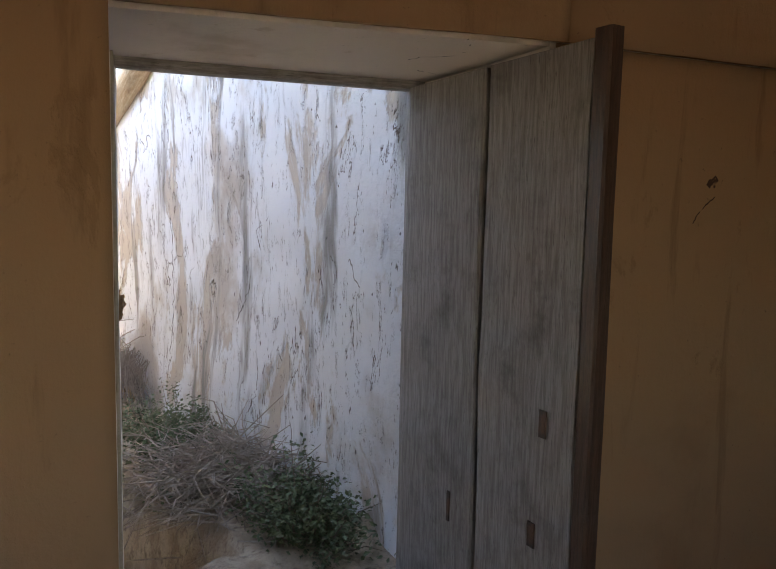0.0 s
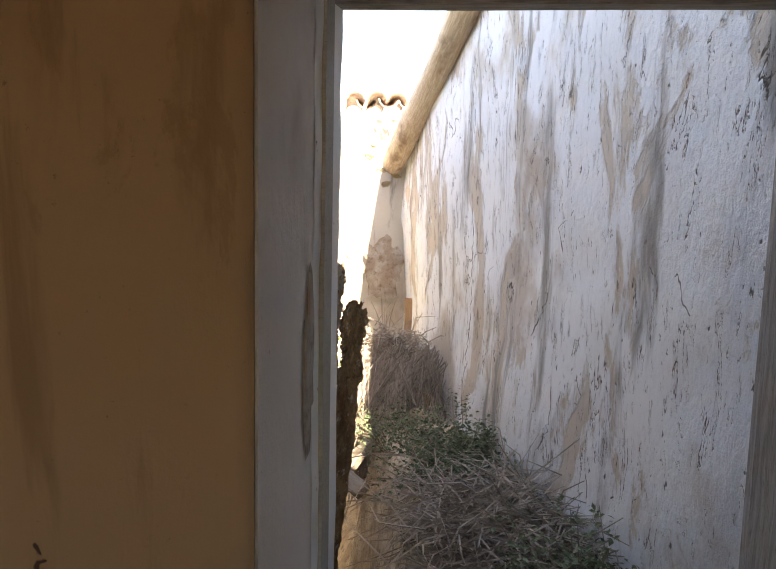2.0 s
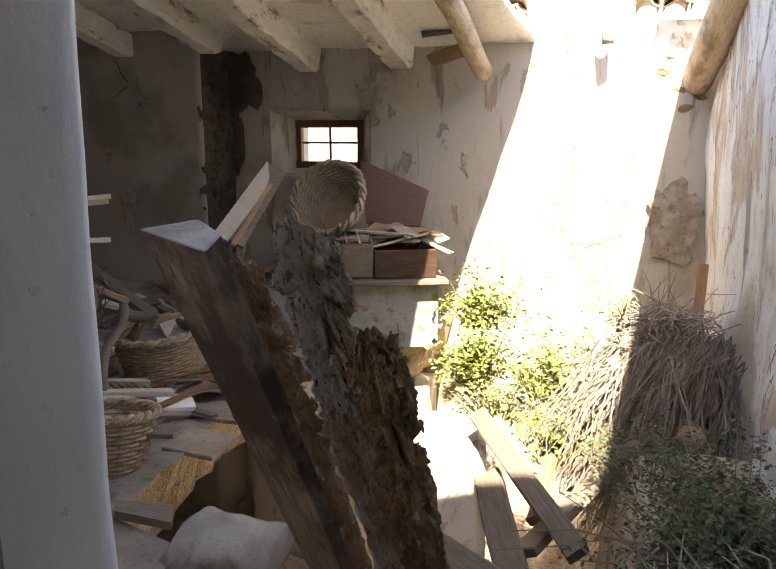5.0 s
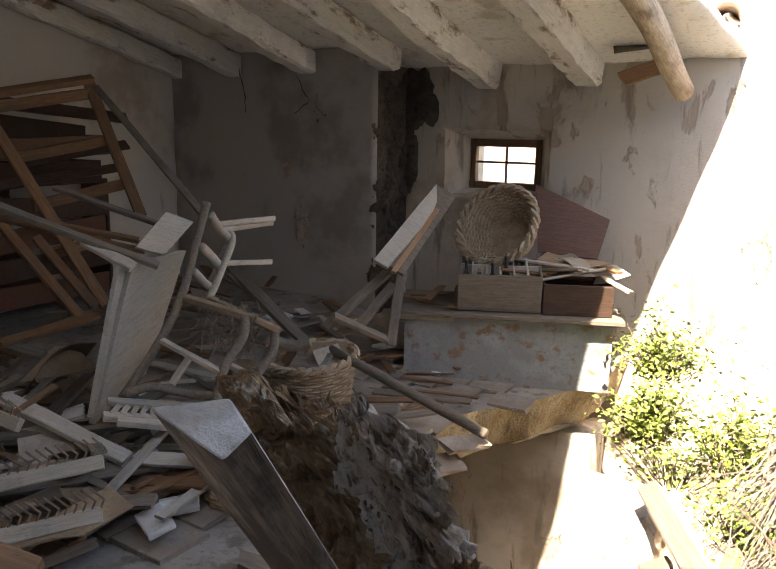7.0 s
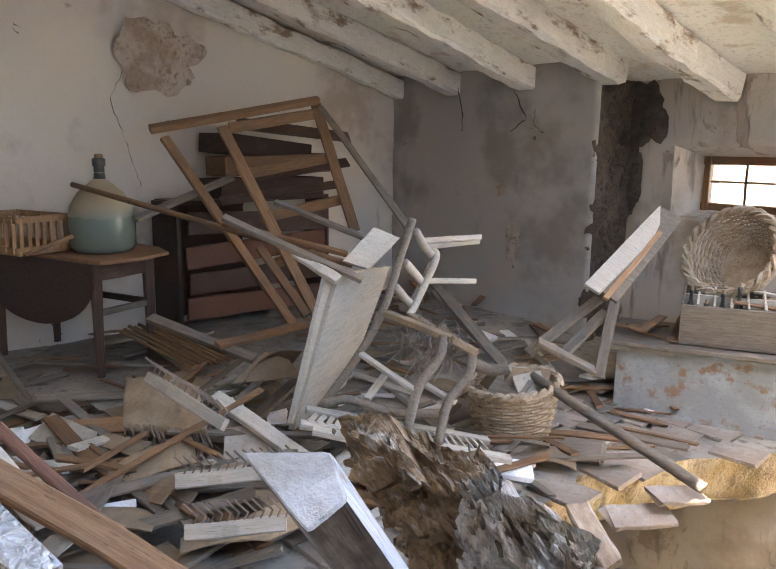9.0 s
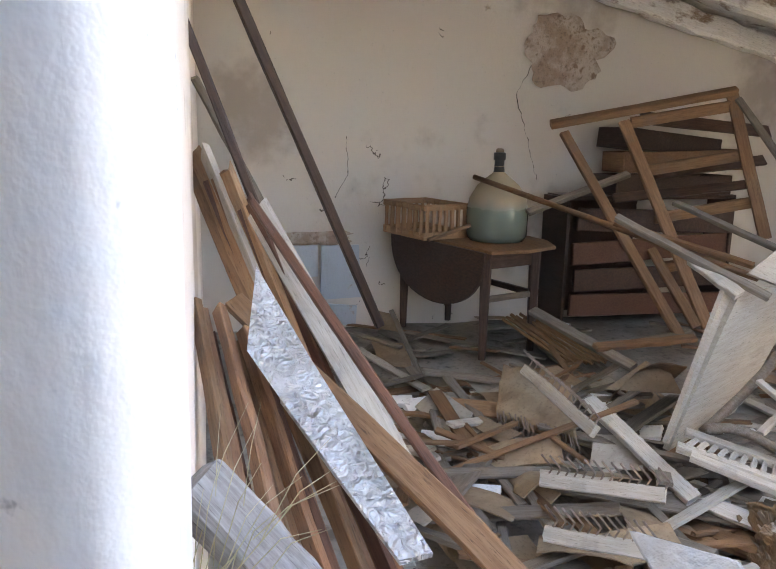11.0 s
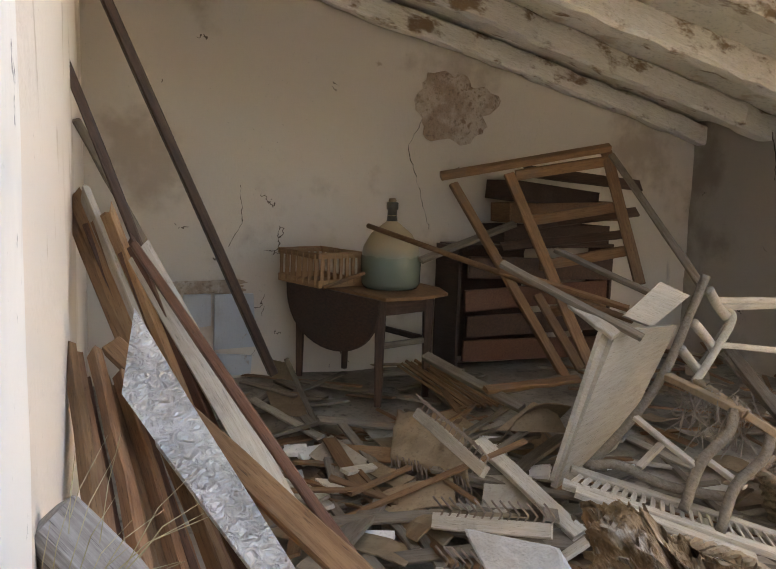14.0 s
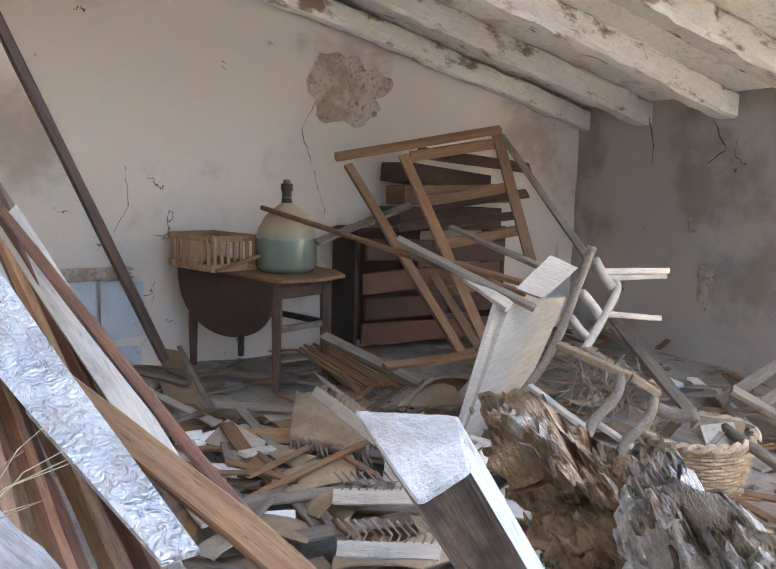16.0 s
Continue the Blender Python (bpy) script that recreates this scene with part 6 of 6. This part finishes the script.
BARE = rough_mat("bare_brown_mortar", (0.36, 0.27, 0.20), (0.50, 0.43, 0.36), (0.26, 0.18, 0.13), 7, fine=30, bump=0.8)
patch("bare_patch_1", (-5.08, 2.72, 2.07), (1, 0, 0), 0.34, 0.26, BARE, "patch of bare brown mortar under the rafters", 2)
patch("bare_patch_9", (-0.050, -0.215, 1.06), (0.974, -0.227, 0), 0.05, 0.17, BARE, "brown bare patch low on the doorway's side", 23)
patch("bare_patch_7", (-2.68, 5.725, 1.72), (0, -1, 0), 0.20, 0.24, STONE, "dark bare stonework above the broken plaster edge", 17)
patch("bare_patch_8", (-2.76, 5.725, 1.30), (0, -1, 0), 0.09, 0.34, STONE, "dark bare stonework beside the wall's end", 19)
patch("bare_patch_3", (-3.53, 5.18, 0.63), (0, -1, 0), 0.07, 0.20, BARE, "brown flaked patch on the grey wall", 7)
patch("bare_patch_4", (-3.69, 5.18, 1.08), (0, -1, 0), 0.05, 0.07, BARE, "small flaked patch on the grey wall", 9)
patch("bare_patch_5", (1, 5.73, 0.62), (0, -1, 0), 0.20, 0.30, BARE, "orange-brown bare patch in the corner", 3)
for k, (px, w, h) in enumerate((((0.87, 5.72, 1.75), 0.16, 0.10), ((0.92, 5.72, 1.61), 0.18, 0.10), ((1.1, 5.72, 1.56), 0.12, 0.07), ((1.01, 5.72, 1.47), 0.14, 0.07), ((0.87, 5.72, 1.85), 0.12, 0.07))):
    st = bmesh.new()
    bmesh.ops.create_icosphere(st, subdivisions=2, radius=0.5)
    for v in st.verts:
        v.co += Vector((wob(*v.co, 2 + k), wob(v.co.y, v.co.x, k, 2), wob(v.co.z, k, 1, 2))) * 0.22
    single("corner_stone", st, OCHREROCK, "bare stone showing beside the pole's end", "stone", Matrix.Translation(px) @ Matrix.Translation((0, 0.10, 0)) @ pose(0, 0, 0, 0, 14 * (k % 3 - 1), 0) @ Matrix.Diagonal((w * 1.6, 0.16, h * 1.6, 1)), "stones under the eave")


# ---- cracks and the painted dado ----
CRACK = rough_mat("dark_crack", (0.05, 0.04, 0.03), (0.09, 0.07, 0.05), None, 20)


def crack(name, pts, r, label, seed=0):
    rr, line = random.Random(seed), []
    P = [Vector(p) for p in pts]
    for a, b in zip(P, P[1:]):
        n = max(int((b - a).length / 0.03), 2)
        line += [a.lerp(b, k / n) + Vector((rr.gauss(0, 0.005), rr.gauss(0, 0.005), rr.gauss(0, 0.006))) for k in range(n)]
    line.append(P[-1])
    bm = bmesh.new()
    tube(bm, line, [r * 0.6 * rr.uniform(0.15, 1.2) for _ in line], 4, 0.2, seed)
    return structure(name, bm, CRACK, label, "crack")


crack("crack_1", ((-5.07, 2.51, 2.09), (-5.07, 2.32, 1.74), (-5.07, 2.41, 1.5), (-5.07, 2.53, 1.11)), 0.006, "dark crack running down the gable wall", 1)
crack("crack_2", ((-4.25, 5.17, 2.06), (-4.16, 5.17, 1.74), (-4.16, 5.17, 1.58)), 0.008, "dark crack below the rafters", 2)
crack("crack_3", ((-3.6, 5.17, 1.91), (-3.45, 5.17, 1.68), (-3.62, 5.17, 1.57)), 0.007, "branching crack below the rafters", 3)
crack("crack_4", ((-5.07, 1.02, 1.42), (-5.07, 1.04, 1.14), (-5.07, 0.94, 0.97)), 0.006, "crack low on the gable wall", 4)
crack("crack_5", ((-0.14, -0.6, 1.72), (-0.13, -0.6, 1.62)), 0.004, "dark hairline crack in the ochre plaster", 5)
crack("crack_6", ((-0.27, -0.57, 1.12), (-0.28, -0.57, 1.01), (-0.27, -0.57, 0.95)), 0.003, "hairline crack in the ochre plaster", 6)
crack("crack_7", ((-0.33, -0.57, 1.56), (-0.37, -0.57, 1.49)), 0.002, "hairline crack in the ochre plaster", 7)
crack("crack_8", ((-0.24, -0.58, 1.24), (-0.24, -0.58, 1.18)), 0.003, "hairline crack in the ochre plaster", 8)
crack("crack_9", ((1.17, 1.15, 1.49), (1.17, 1.31, 1.32), (1.17, 1.46, 1.27), (1.17, 1.39, 1.16)), 0.003, "crack in the peeling wall", 9)
crack("crack_10", ((1.14, 1.36, 0.56), (1.14, 1.37, 0.38), (1.14, 1.55, 0.15)), 0.003, "branching crack in the peeling wall", 10)
crack("crack_11", ((1.15, 1.48, 0.96), (1.15, 1.57, 0.84), (1.15, 1.69, 0.72)), 0.003, "crack in the peeling wall", 11)
crack("crack_12", ((1.18, 2.96, 1.32), (1.18, 2.92, 0.66), (1.18, 3.01, 0.28)), 0.003, "long upright crack in the peeling wall", 12)
BLUEP = plaster_mat("pale_blue_dado", (0.50, 0.54, 0.57), (0.44, 0.40, 0.35), (0.34, 0.33, 0.32), (0.10, 0.08, 0.07), (2, 2, 1), 30, 0.6, 0.5, 0.62)
for k, (a, b, c, d) in enumerate((((-5.06, 0.6, 0.37), (-5.06, 0.81, 0.39), (-5.06, 0.81, 0.62), (-5.06, 0.62, 0.64)), ((-5.06, 0.83, 0.21), (-5.06, 1.14, 0.22), (-5.06, 1.12, 0.62), (-5.06, 0.84, 0.62)), ((-5.06, 0.82, 0.02), (-5.06, 1.1, 0), (-5.06, 1.11, 0.15), (-5.06, 0.82, 0.18)))):
    structure("dado_block_%d" % (k + 1), slab((a, b, c, d), 0.03, 6, 6, 0.004, 5, k), BLUEP, "pale blue painted block at the foot of the gable wall", "wall")
patch("bare_patch_6", (-5.07, 0.74, 0.68), (1, 0, 0), 0.35, 0.05, BARE, "brown ledge of bare brick above the painted blocks", 13)
